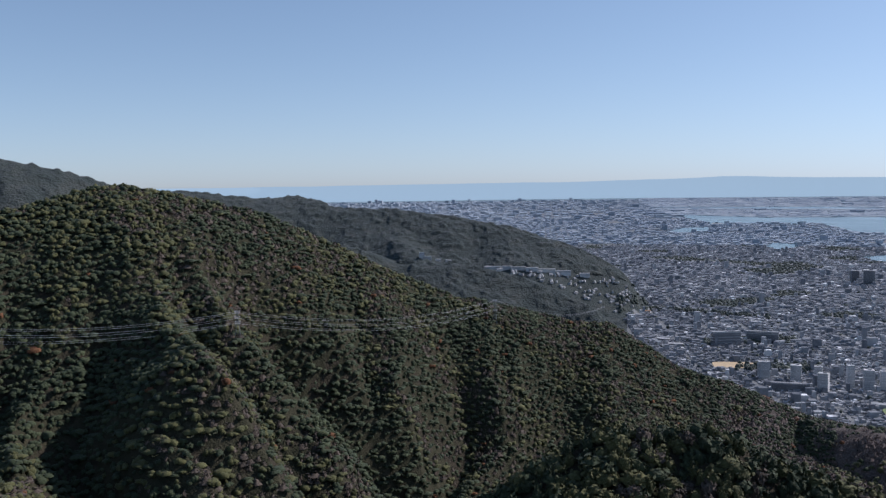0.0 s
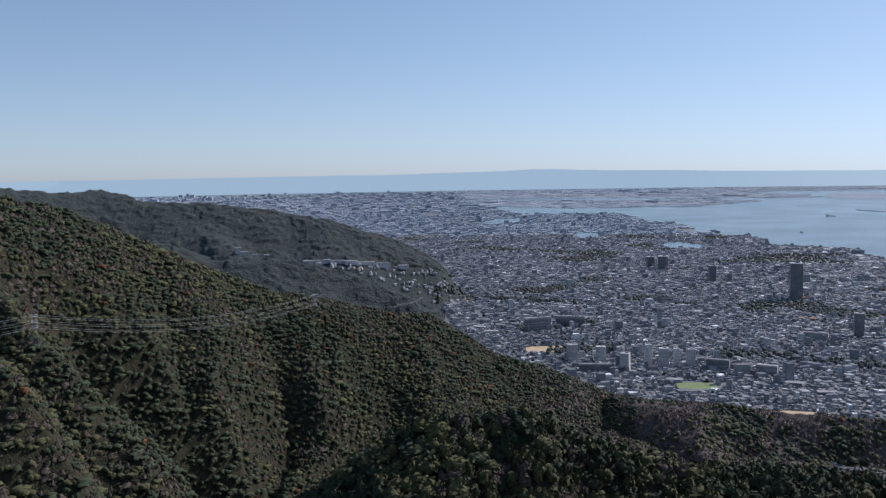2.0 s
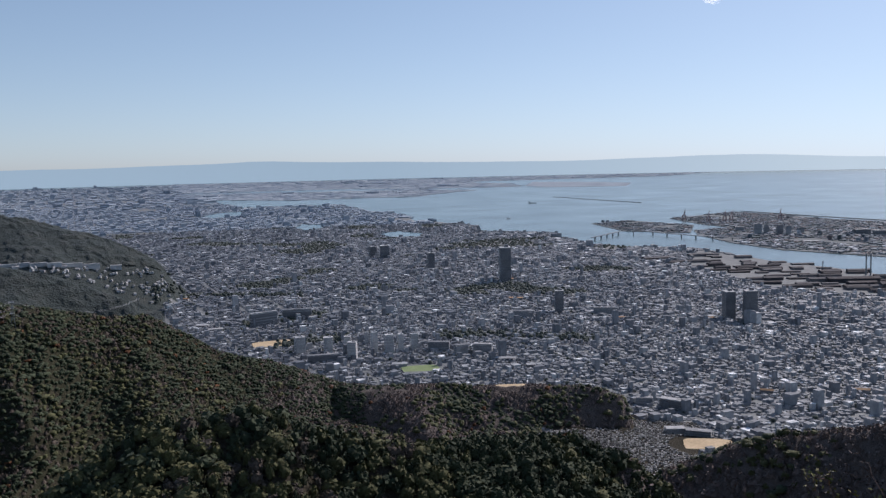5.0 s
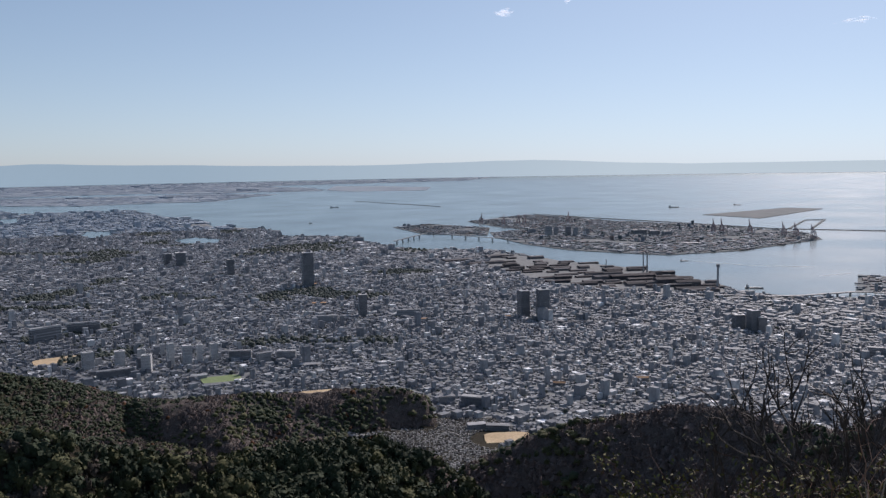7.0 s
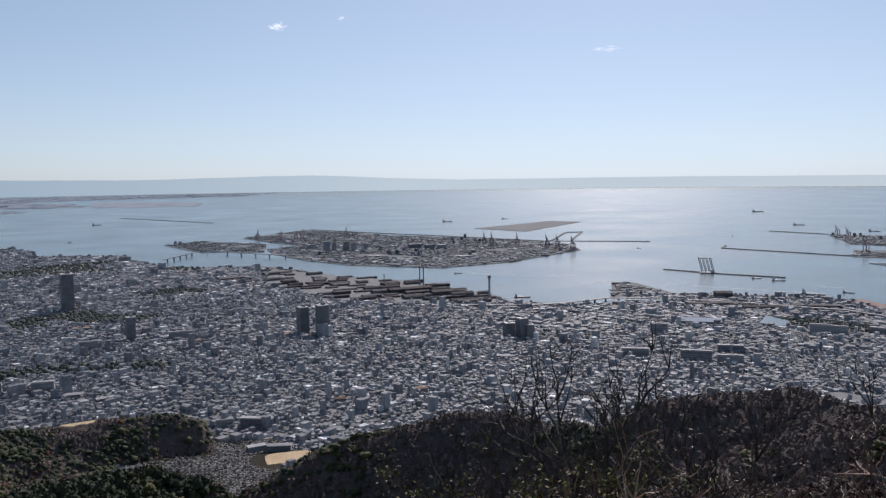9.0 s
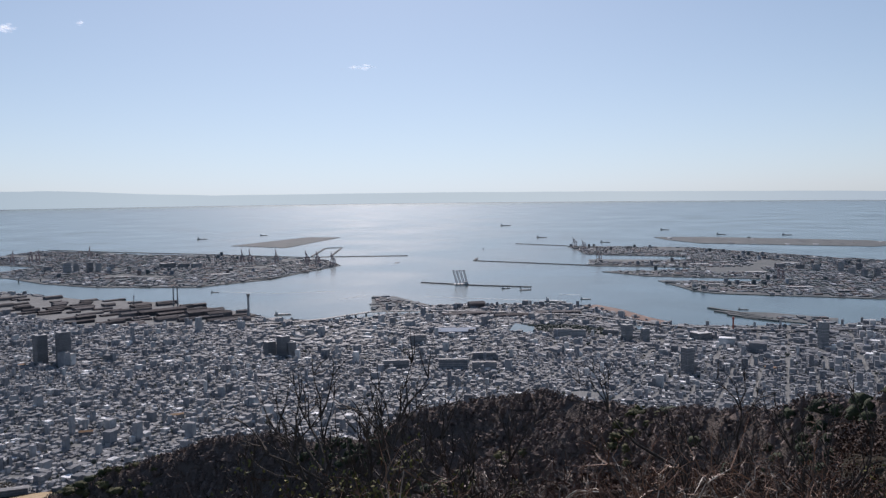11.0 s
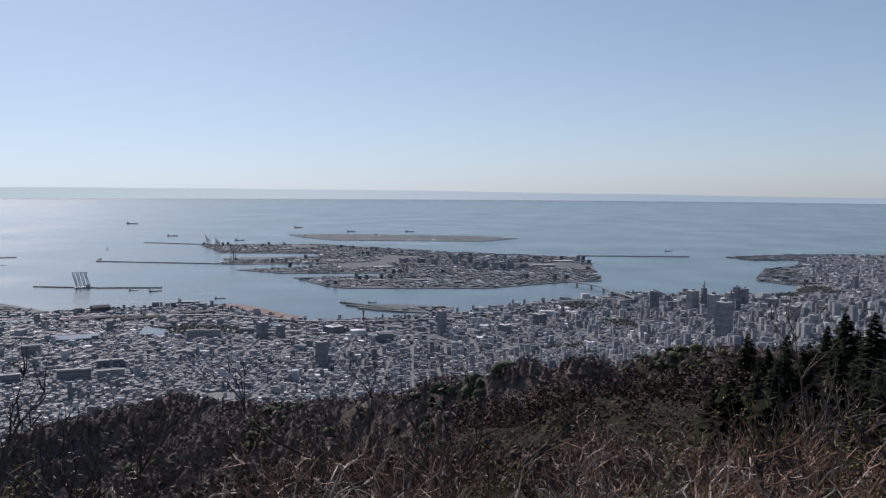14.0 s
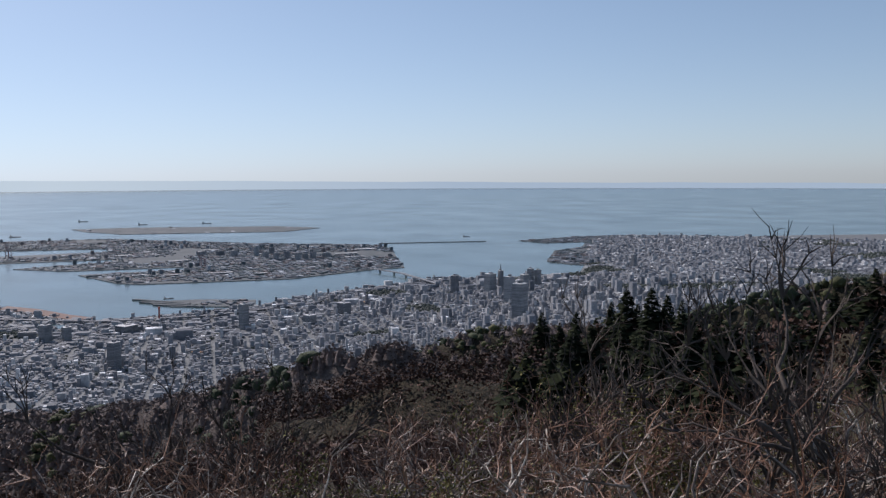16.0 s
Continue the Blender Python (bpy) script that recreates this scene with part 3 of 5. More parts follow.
def lump_shape(k, seed, quads=0, leaf=0.2):
    """One broadleaf crown: a few uneven domes grown together, with loose leaf clumps at the rim."""
    g = np.random.default_rng(seed)
    vs, fs, off = [], [], 0
    for i in range(k):
        ico = bmesh.new()
        bmesh.ops.create_icosphere(ico, subdivisions=1, radius=1.0)
        cv = np.array([w.co[:] for w in ico.verts])
        ico.verts.index_update()
        ct = np.array([[w.index for w in f.verts] for f in ico.faces])
        ico.free()
        size = (0.62 + 0.25 * g.random()) * (1.0 if i == 0 else 0.72)
        a = 6.283 * (i / max(1, k - 1) + 0.2 * g.random())
        mid = np.array((0, 0, 0.3)) if i == 0 else np.array((0.55 * math.cos(a), 0.55 * math.sin(a), 0.05 + 0.25 * g.random()))
        cv = cv @ np.linalg.qr(g.normal(size=(3, 3)))[0]
        cv = cv * (0.62 + 0.7 * g.random(len(cv)))[:, None] * size * np.array((1, 1, 0.95)) + mid
        keep = cv[ct].mean(1)[:, 2] > mid[2] - 0.4 * size
        vs.append(cv)
        fs.append(ct[keep] + off)
        off += len(cv)
    if quads:
        v, t = crown_shape(quads, leaf, seed + 5, core=False)
        vs.append(v)
        fs.append(t + off)
    return np.concatenate(vs), np.concatenate(fs)


def scatter(az0, az1, d0, d1, pitch, g, town=False):
    """Jittered places over a stretch of the land, at the given spacing."""
    r = d1 * 1.01
    u, w = np.meshgrid(np.arange(-r, r, pitch), np.arange(-r, r, pitch))
    x = u.ravel() + (g.random(u.size) - 0.5) * pitch * 0.95
    y = w.ravel() + (g.random(u.size) - 0.5) * pitch * 0.95
    d, az = np.hypot(x, y), np.degrees(np.arctan2(x, y))
    ok = (d > d0) & (d < d1) & (az > az0) & (az < az1)
    az, d = az[ok], d[ok]
    m, p = mountains(az, d), plain(az, d)
    keep = (~wooded(az, d) if town else wooded(az, d)) & free(az, d)
    return az[keep], d[keep], np.maximum(m, p)[keep]


SPECIES = [("evergreen_woods", M_EVER, "dense dark evergreen trees covering the slopes"), ("olive_woods", M_OLIVE, "olive-green broadleaf trees on the slopes"),
           ("bare_woods", M_TWIG, "grey-brown leafless winter trees on the slopes"), ("russet_woods", M_RUSSET, "scattered trees with russet withered leaves"),
           ("brushwood", M_BRUSH, "dark brown leafless brushwood on the near slopes"),
           ("brown_woods", M_BROWN, "brown leafless trees on the near ridges")]


# the settled strip on the far shoulder: upper and lower rim, as slopes of sight over the bearing
SETTLED = (((-2, 3.5, 8, 11.5, 13), (-5.0, -5.5, -5.95, -6.3, -7.0)), ((-2, 3.5, 6, 8, 10, 12, 13), (-5.05, -5.8, -6.5, -7.3, -8.2, -9.2, -10)))


def woods():
    g = np.random.default_rng(3)
    zones = [  # bearing from, to, distance from, to, spacing, domes, leaf clumps, crown radius, height
        (-33, 25, 640, 1900, 7.0, 2, 9, 6.4, 4.6),
        (-2, 47, 330, 580, 5.8, 1, 62, 5.4, 5.6),
        (18, 46, 1500, 1990, 8.8, 2, 6, 7.4, 6.0),
        (42, 113, 380, 1000, 7.6, 2, 18, 6.4, 5.2),
        (106, 142, 420, 800, 7.4, 1, 10, 4.6, 4.4),
        (84, 146, 90, 400, 4.6, 2, 14, 4.4, 3.4),
        (56, 146, 28, 100, 3.0, 40, 0, 2.4, 2.2),
        (56, 146, 6.5, 28, 2.0, 40, 0, 1.3, 1.2),
    ]
    parts = {s[0]: [] for s in SPECIES}
    for zi, (a0, a1, d0, d1, pitch, n, leaf, rad, tall) in enumerate(zones):
        az, d, h = scatter(a0, a1, d0, d1, pitch, g)
        if zi == 0:
            front = d < np.interp(az, [r[0] for r in RIDGES["main"][2]], [r[2] for r in RIDGES["main"][2]]) + 45
            az, d, h = az[front], d[front], h[front]
        if zi == 3:
            front = d < np.interp(az, [r[0] for r in RIDGES["brown"][2]], [r[2] for r in RIDGES["brown"][2]]) + 40
            az, d, h = az[front], d[front], h[front]
        x, y = d * np.sin(np.radians(az)), d * np.cos(np.radians(az))
        kind = fbm(x / 150, y / 150, 11, 3) + 0.24 * (g.random(len(az)) - 0.5)
        if zi == 0:
            kind = kind + 0.12 - 0.0035 * ravines(x, y)
        brown = zi in (2, 3, 4, 5, 6, 7)
        bare = 0.36 if brown else (0.46 if zi == 1 else 0.545)
        which = np.where(kind < (0.3 if brown else 0.40), 0, np.where(kind < bare, 1, np.where(kind < (0.75 if brown else 0.66), 2, 0)))
        if zi == 1:
            which = np.where(kind < 0.38, 0, np.where(kind < 0.62, 1, np.where(kind < 0.67, 2, 0)))
        if brown:
            which = np.where(which == 2, 5, which)
        which = np.where((not brown) & (g.random(len(az)) < 0.2), 0, which)
        if zi >= 5:
            which = np.full(len(az), 4)
        elif zi < 3:
            which = np.where(g.random(len(az)) < 0.006, 3, which)
        for s in range(6):
            for variant in range(3):
                pick = (which == s) & (np.arange(len(az)) % 3 == variant)
                if not pick.any():
                    continue
                if s == 4:
                    tv, tf = crown_shape(76, 0.085, 500 + variant, False, 1.6) if zi == 5 else twig_clump(100 * zi + 10 * s + variant, 0.009 if zi == 7 else 0.012)
                elif zi == 1:
                    tv, tf = crown_shape(leaf, 0.19, 100 * zi + 10 * s + variant, True, 0.55)
                elif s in (2, 5):
                    tv, tf = crown_shape(12 + leaf, 0.17, 100 * zi + variant, True, 1.2)
                else:
                    tv, tf = lump_shape(n, 100 * zi + 10 * s + variant, leaf, 0.2)
                m = pick.sum()
                r = rad * np.clip(np.exp(g.normal(size=m) * 0.33 - 0.12), 0.45, 1.9)
                sc = np.stack([r, r * (0.85 + 0.3 * g.random(m)), tall * (0.7 + 0.6 * g.random(m))], -1)
                roof_of_leaves = rad * 1.6 * (fbm(x[pick] / (5.5 * rad), y[pick] / (5.5 * rad), 23, 3) - 0.5) if zi < 5 else 0.0
                pl = np.stack([x[pick], y[pick], h[pick] + sc[:, 2] * 0.35 + roof_of_leaves], -1)
                parts[SPECIES[s][0]].append(stamp(tv, tf, pl, g.random(m) * 6.283, sc))
    for name, mat, label in SPECIES:
        vs, fs, off = [], [], 0
        for v, f in parts[name]:
            vs.append(v)
            fs.append(f + off)
            off += len(v)
        tagged(new(name, mesh_np(name, np.concatenate(vs), [np.concatenate(fs)], [mat], None, True)), label, "trees", kind="stuff")


def canopy(name, ridge, a0, a1, d0, d1, da, dd, lift, rough, grain, mat, label):
    """A closed roof of tree tops over one slope, up to its crest."""
    line = RIDGES[ridge][2]
    az = np.arange(a0, a1, da)
    far = np.interp(az, [c[0] for c in line], [c[2] for c in line]) + 25
    n = int((d1 - d0) / dd)
    d = d0 + (np.minimum(far, d1) - d0)[:, None] * np.linspace(0, 1, n)[None]
    a = np.repeat(az[:, None], n, 1)
    x, y = d * np.sin(np.radians(a)), d * np.cos(np.radians(a))
    h = np.maximum(mountains(a, d), plain(a, d))
    z = h + lift + rough * (fbm(x / grain, y / grain, 33, 3) - 0.5) * 2
    sight = np.degrees(np.arctan2(h - EYE, d))
    settled = (a > 2.2) & (d > 2600) & (sight < np.interp(a, *SETTLED[0]) + 0.08) & (sight > np.interp(a, *SETTLED[1]))
    keep = wooded(a, d) & ~settled
    i, j = np.meshgrid(np.arange(len(az) - 1), np.arange(n - 1), indexing="ij")
    f = np.stack([i * n + j, i * n + j + 1, (i + 1) * n + j + 1, (i + 1) * n + j], -1)
    f = f[keep[:-1, :-1] & keep[1:, 1:]]
    tagged(new(name, mesh_np(name, polar(a, d, z).reshape(-1, 3), [f], [mat], None, True)), label, "trees", kind="stuff")


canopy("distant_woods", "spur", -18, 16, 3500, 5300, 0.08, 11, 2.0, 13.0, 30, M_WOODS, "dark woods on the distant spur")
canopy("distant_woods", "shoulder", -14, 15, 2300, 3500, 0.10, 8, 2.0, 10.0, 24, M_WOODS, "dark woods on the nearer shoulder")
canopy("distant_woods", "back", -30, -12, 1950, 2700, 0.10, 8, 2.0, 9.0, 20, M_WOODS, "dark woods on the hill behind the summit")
canopy("understorey", "brown", 42, 113, 380, 1000, 0.18, 6, 1.6, 3.0, 15, M_SCRUB, "brown leafless scrub between the trees")
canopy("understorey", "foothill", 20, 43.5, 1480, 1990, 0.15, 6, 2.5, 4.0, 16, M_SCRUB, "grey-brown leafless scrub on the foothill")
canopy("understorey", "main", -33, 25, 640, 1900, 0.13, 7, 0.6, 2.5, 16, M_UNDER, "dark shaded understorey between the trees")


woods()


# ---- the town as a mass ----
BOX_V = np.array([(-.5, -.5, 0), (.5, -.5, 0), (.5, .5, 0), (-.5, .5, 0), (-.5, -.5, 1), (.5, -.5, 1), (.5, .5, 1), (-.5, .5, 1)], dtype=float)
BOX_F = np.array([(0, 1, 5, 4), (1, 2, 6, 5), (2, 3, 7, 6), (3, 0, 4, 7), (4, 5, 6, 7)])
GABLE_V = np.array([(-.5, -.5, 0), (.5, -.5, 0), (.5, .5, 0), (-.5, .5, 0), (-.5, -.5, .68), (.5, -.5, .68), (.5, .5, .68), (-.5, .5, .68), (-.5, 0, 1), (.5, 0, 1)], dtype=float)
GABLE_F = np.array([(0, 1, 5, 4), (1, 2, 6, 5), (2, 3, 7, 6), (3, 0, 4, 7), (4, 5, 9, 8), (6, 7, 8, 9)])


SINGLE, BLOCKS = [], []


def town():
    g = np.random.default_rng(8)
    vs, fs, ms, off = [], [], [], 0
    zones = [(-6, 142, 1450, 3300, 13.0, 0.85), (-6, 142, 3300, 5000, 18.5, 1.05), (-8, 142, 5000, 9600, 33, 1.25), (-10, 30, 9600, 16500, 75, 3.0), (-12, 18, 16500, 36000, 190, 7.0)]
    tilt = radians(-7.0)
    for a0, a1, d0, d1, pitch, size in zones:
        # rows along streets that run with the coast and straight down to it
        n = int(d1 / pitch) + 1
        iu, iw = [q.ravel() for q in np.meshgrid(np.arange(-n, n), np.arange(-n, n))]
        built = ((np.mod(iu, 9) > 0) & (np.mod(iw, 7) > 0)) | (d0 > 4000)
        iu, iw = iu[built], iw[built]
        u = (iu + 0.4 * (g.random(len(iu)) - 0.5)) * pitch
        w = (iw + 0.4 * (g.random(len(iu)) - 0.5)) * pitch
        x, y = u * math.cos(tilt) - w * math.sin(tilt), u * math.sin(tilt) + w * math.cos(tilt)
        d2, a2 = np.hypot(x, y), np.degrees(np.arctan2(x, y))
        ok = (d2 > d0) & (d2 < d1) & (a2 > a0) & (a2 < a1) & (d2 < coast(a2) - 25)
        x, y, d2, a2 = x[ok], y[ok], d2[ok], a2[ok]
        ok = ~wooded(a2, d2) & (g.random(len(x)) < 0.93)
        p, d2, a2 = np.stack([x, y, 0 * x], -1)[ok], d2[ok], a2[ok]
        dense = fbm(p[:, 0] / 500, p[:, 1] / 500, 51, 3)
        turn = np.full(len(p), tilt)
        ok = dense > 0.29
        p, turn, d2, a2, dense = p[ok], turn[ok], d2[ok], a2[ok], dense[ok]
        p[:, 2] = plain(a2, d2) - 1
        ok = free(a2, d2)
        p, turn, d2, a2, dense = p[ok], turn[ok], d2[ok], a2[ok], dense[ok]
        n = len(p)
        tall = np.exp(g.normal(size=n) * 0.35) * 6.4 * size ** 0.5
        high = g.random(n) < 0.07 + 0.13 * np.clip((a2 - 78) / 35, 0, 1) * (d2 < 5600)
        tall = np.where(high, tall * (1.8 + 1.6 * g.random(n) + 1.5 * np.clip((a2 - 85) / 30, 0, 1) * (d2 < 5600) * g.random(n)), tall)
        sc = np.stack([pitch * (0.5 + 0.42 * g.random(n)), pitch * (0.5 + 0.42 * g.random(n)), tall], -1)
        # long halls and works towards the quays
        quay = (coast(a2) - d2 < 900) & (d2 > 3300) & (g.random(n) < 0.22)
        sc[:, 0] = np.where(quay, sc[:, 0] * 2.6, sc[:, 0])
        sc[:, 1] = np.where(quay, sc[:, 1] * 1.5, sc[:, 1])
        broad = (g.random(n) < 0.07) & (d0 < 5000)
        sc[:, :2] *= np.where(broad, 1.9, 1.0)[:, None]
        sc[:, 2] *= np.where(broad, 1.5, 1.0)
        flat = (g.random(n) < 0.4) | high | quay | broad
        turn = turn + np.where(g.random(n) < 0.5, 0, math.pi / 2)
        if d0 < 2000:
            order = np.argsort(d2)
            single = np.zeros(n, bool)
            single[order[~flat[order]][:170]] = True
            for i in np.nonzero(single)[0]:
                SINGLE.append((p[i], turn[i], sc[i]))
            blocks = np.nonzero(high)[0]
            blocks = blocks[np.argsort(d2[blocks])][:200]
            for i in blocks:
                BLOCKS.append((p[i], turn[i], sc[i] * np.array((1.15, 1.15, 1.0))))
            single[blocks] = True
        else:
            single = np.zeros(n, bool)
        for pick, tv, tf, roofs in ((flat & ~single, BOX_V, BOX_F, 1), (~flat & ~single, GABLE_V, GABLE_F, 2)):
            v, f = stamp(tv, tf, p[pick], turn[pick], sc[pick])
            vs.append(v)
            fs.append(f + off)
            off += len(v)
            row = np.zeros(len(tf), int)
            row[-roofs:] = 1
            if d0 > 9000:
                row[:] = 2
            ms.append(np.tile(row, pick.sum()))
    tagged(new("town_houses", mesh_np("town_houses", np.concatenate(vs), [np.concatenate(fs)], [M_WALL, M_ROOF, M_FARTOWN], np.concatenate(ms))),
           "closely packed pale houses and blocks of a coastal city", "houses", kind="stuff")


town()


def street_trees():
    g = np.random.default_rng(55)
    vs, fs, off = [], [], 0
    for d0, d1, pitch, r in ((1450, 3300, 60, 4.6), (3300, 5600, 115, 8)):
        az, d, h = scatter(-6, 142, d0, d1, pitch, g, town=True)
        ok = (d < coast(az) - 40)
        p = polar(az, d, h)[ok]
        copse = fbm(p[:, 0] / 260, p[:, 1] / 260, 66, 2)
        n = len(p)
        sc = np.where(copse[:, None] > 0.6, 1.5, 1.0) * r * (0.5 + 0.8 * g.random((n, 3))) * np.array((1.2, 1.2, 0.9))
        tv, tf = lump_shape(1, 70 + int(d0), 2)
        v, f = stamp(tv, tf, p + np.array((0, 0, 2.0)), g.random(n) * 6.283, sc)
        vs.append(v)
        fs.append(f + off)
        off += len(v)
    # parks and copses where no house stands
    for d0, d1, pitch, r in ((1450, 3300, 13, 5.5), (3300, 6500, 24, 9.5), (6500, 9600, 42, 16)):
        az, d, h = scatter(-6, 142, d0, d1, pitch, g, town=True)
        p = polar(az, d, h)
        p = p[(d < coast(az) - 60) & (fbm(p[:, 0] / 500, p[:, 1] / 500, 51, 3) < 0.285)]
        n = len(p)
        tv, tf = lump_shape(1, 71 + int(d0), 4)
        v, f = stamp(tv, tf, p + np.array((0, 0, 2.0)), g.random(n) * 6.283, r * (0.6 + 0.8 * g.random((n, 3))) * np.array((1.1, 1.1, 0.8)))
        vs.append(v)
        fs.append(f + off)
        off += len(v)
    # wooded belts through the eastern town: bearing from, to, slope of sight
    for a0, a1, e0, e1, n in ((11.5, 21.0, -8.1, -8.6, 260), (17.0, 22.5, -10.4, -9.9, 220), (19.0, 24.0, -11.9, -11.6, 120), (30.0, 41.0, -11.6, -11.9, 160)):
        u = g.random(n)
        az = a0 + (a1 - a0) * u
        at = [spot(a0 + (a1 - a0) * k, e0 + (e1 - e0) * k) for k in (0, 0.25, 0.5, 0.75, 1)]
        d = np.interp(u, (0, 0.25, 0.5, 0.75, 1), [q[0] for q in at]) + g.normal(size=n) * 35
        h = height(az, d)
        tv, tf = lump_shape(2, 75, 3)
        v, f = stamp(tv, tf, polar(az, d, h + 3), u * 40, 11 * (0.6 + 0.8 * g.random((n, 3))))
        vs.append(v)
        fs.append(f + off)
        off += len(v)
    tagged(new("town_trees", mesh_np("town_trees", np.concatenate(vs), [np.concatenate(fs)], [M_PARK], None, True)), "dark trees and small copses between the houses", "trees", kind="stuff")


street_trees()


# ---- plants round the lookout ----
# pale ends of the bark and twig ramps carry painted sunlit highlights
M_BARK = material("grey-brown bark", [(0.06, 0.04, 0.028), (0.17, 0.12, 0.085), (0.56, 0.49, 0.40)], 0.3, 0.45, 0.3, obj=0.5, spec=0.6)
M_SPRIG = material("reddish winter twigs", [(0.044, 0.015, 0.007), (0.105, 0.038, 0.017), (0.28, 0.14, 0.075)], 0.3, 0.5, 0, obj=0.6, spec=0.5)
M_TRUNK = material("dark brown bark", [(0.04, 0.03, 0.024), (0.07, 0.054, 0.043), (0.12, 0.095, 0.075)], 0.4, 0.9, 0.3)
M_LEAF = material("glossy olive leaves", [(0.055, 0.058, 0.014), (0.12, 0.112, 0.028), (0.21, 0.185, 0.056)], 0.4, 0.65, 0, island=0.6, spec=0.2)
M_NEEDLE = material("dark conifer needles", [(0.010, 0.014, 0.008), (0.018, 0.024, 0.012), (0.034, 0.04, 0.02)], 3, 0.9, 0, island=0.5, spec=0.05)


def part(name, me, parent, label=""):
    ob = new(name, me)
    ob.parent = parent
    if label:
        ob["label"] = label
    return ob


def tubes(limbs, sides=4):
    """Tapered limbs: each a list of (point, radius)."""
    vs, fs, off = [], [], 0
    for pts in limbs:
        n = len(pts)
        for i, (p, r) in enumerate(pts):
            q = pts[min(i + 1, n - 1)][0] - pts[max(i - 1, 0)][0]
            q = q / (np.linalg.norm(q) + 1e-9)
            a = np.cross(q, (0.3, 0.9, 0.2))
            a = a / (np.linalg.norm(a) + 1e-9)
            b = np.cross(q, a)
            for k in range(sides):
                t = 2 * math.pi * k / sides
                vs.append(p + r * (math.cos(t) * a + math.sin(t) * b))
        for i in range(n - 1):
            for k in range(sides):
                k2 = (k + 1) % sides
                fs.append((off + i * sides + k, off + i * sides + k2, off + (i + 1) * sides + k2, off + (i + 1) * sides + k))
        off += n * sides
    return np.array(vs), np.array(fs)


def bare_plant(name, seed, height, stems, spread, forks, radii, label, category, group="", crook=0.36, leaves=0, bark=M_BARK, sprig=M_SPRIG):
    g = np.random.default_rng(seed)
    top = tagged(new(name), label, category, group)
    levels = branching(g, height, stems, spread, forks, radii, crook)
    for i, limb in enumerate(levels[0]):
        limbs = [limb] + levels[1][i * forks[0]:(i + 1) * forks[0]]
        v, f = tubes(limbs, 5)
        part("stem", mesh_np("stem", v, [f], [bark], None, True), top)
    fine = [limb for level in levels[2:] for limb in level]
    v, f = tubes(fine, 3)
    part("twig_spray", mesh_np("twig_spray", v, [f], [sprig]), top, "thin reddish-brown twigs")["kind"] = "stuff"
    if leaves:
        tips = np.array([limb[int(g.integers(1, len(limb)))][0] for limb in fine])
        at = tips[g.integers(0, len(tips), leaves)] + g.normal(size=(leaves, 3)) * 0.07
        a, b = g.normal(size=(leaves, 3)), g.normal(size=(leaves, 3))
        a /= np.linalg.norm(a, axis=1)[:, None]
        b -= a * (a * b).sum(1)[:, None]
        b /= np.linalg.norm(b, axis=1)[:, None]
        a, b = a * 0.025, b * 0.013
        v = np.stack([at - a, at - b, at + a, at + b], 1).reshape(-1, 3)
        part("foliage", mesh_np("foliage", v, [np.arange(leaves * 4).reshape(-1, 4)], [M_LEAF]), top, "small glossy olive-green leaves")["kind"] = "stuff"
    return top


def stand(az, d, lift=0.0, turn=0.0):
    h = float(height(np.array([az]), np.array([d]))[0])
    p = polar(np.float64(az), np.float64(d), h + lift) * K
    return pose(*p, 0, 0, turn)


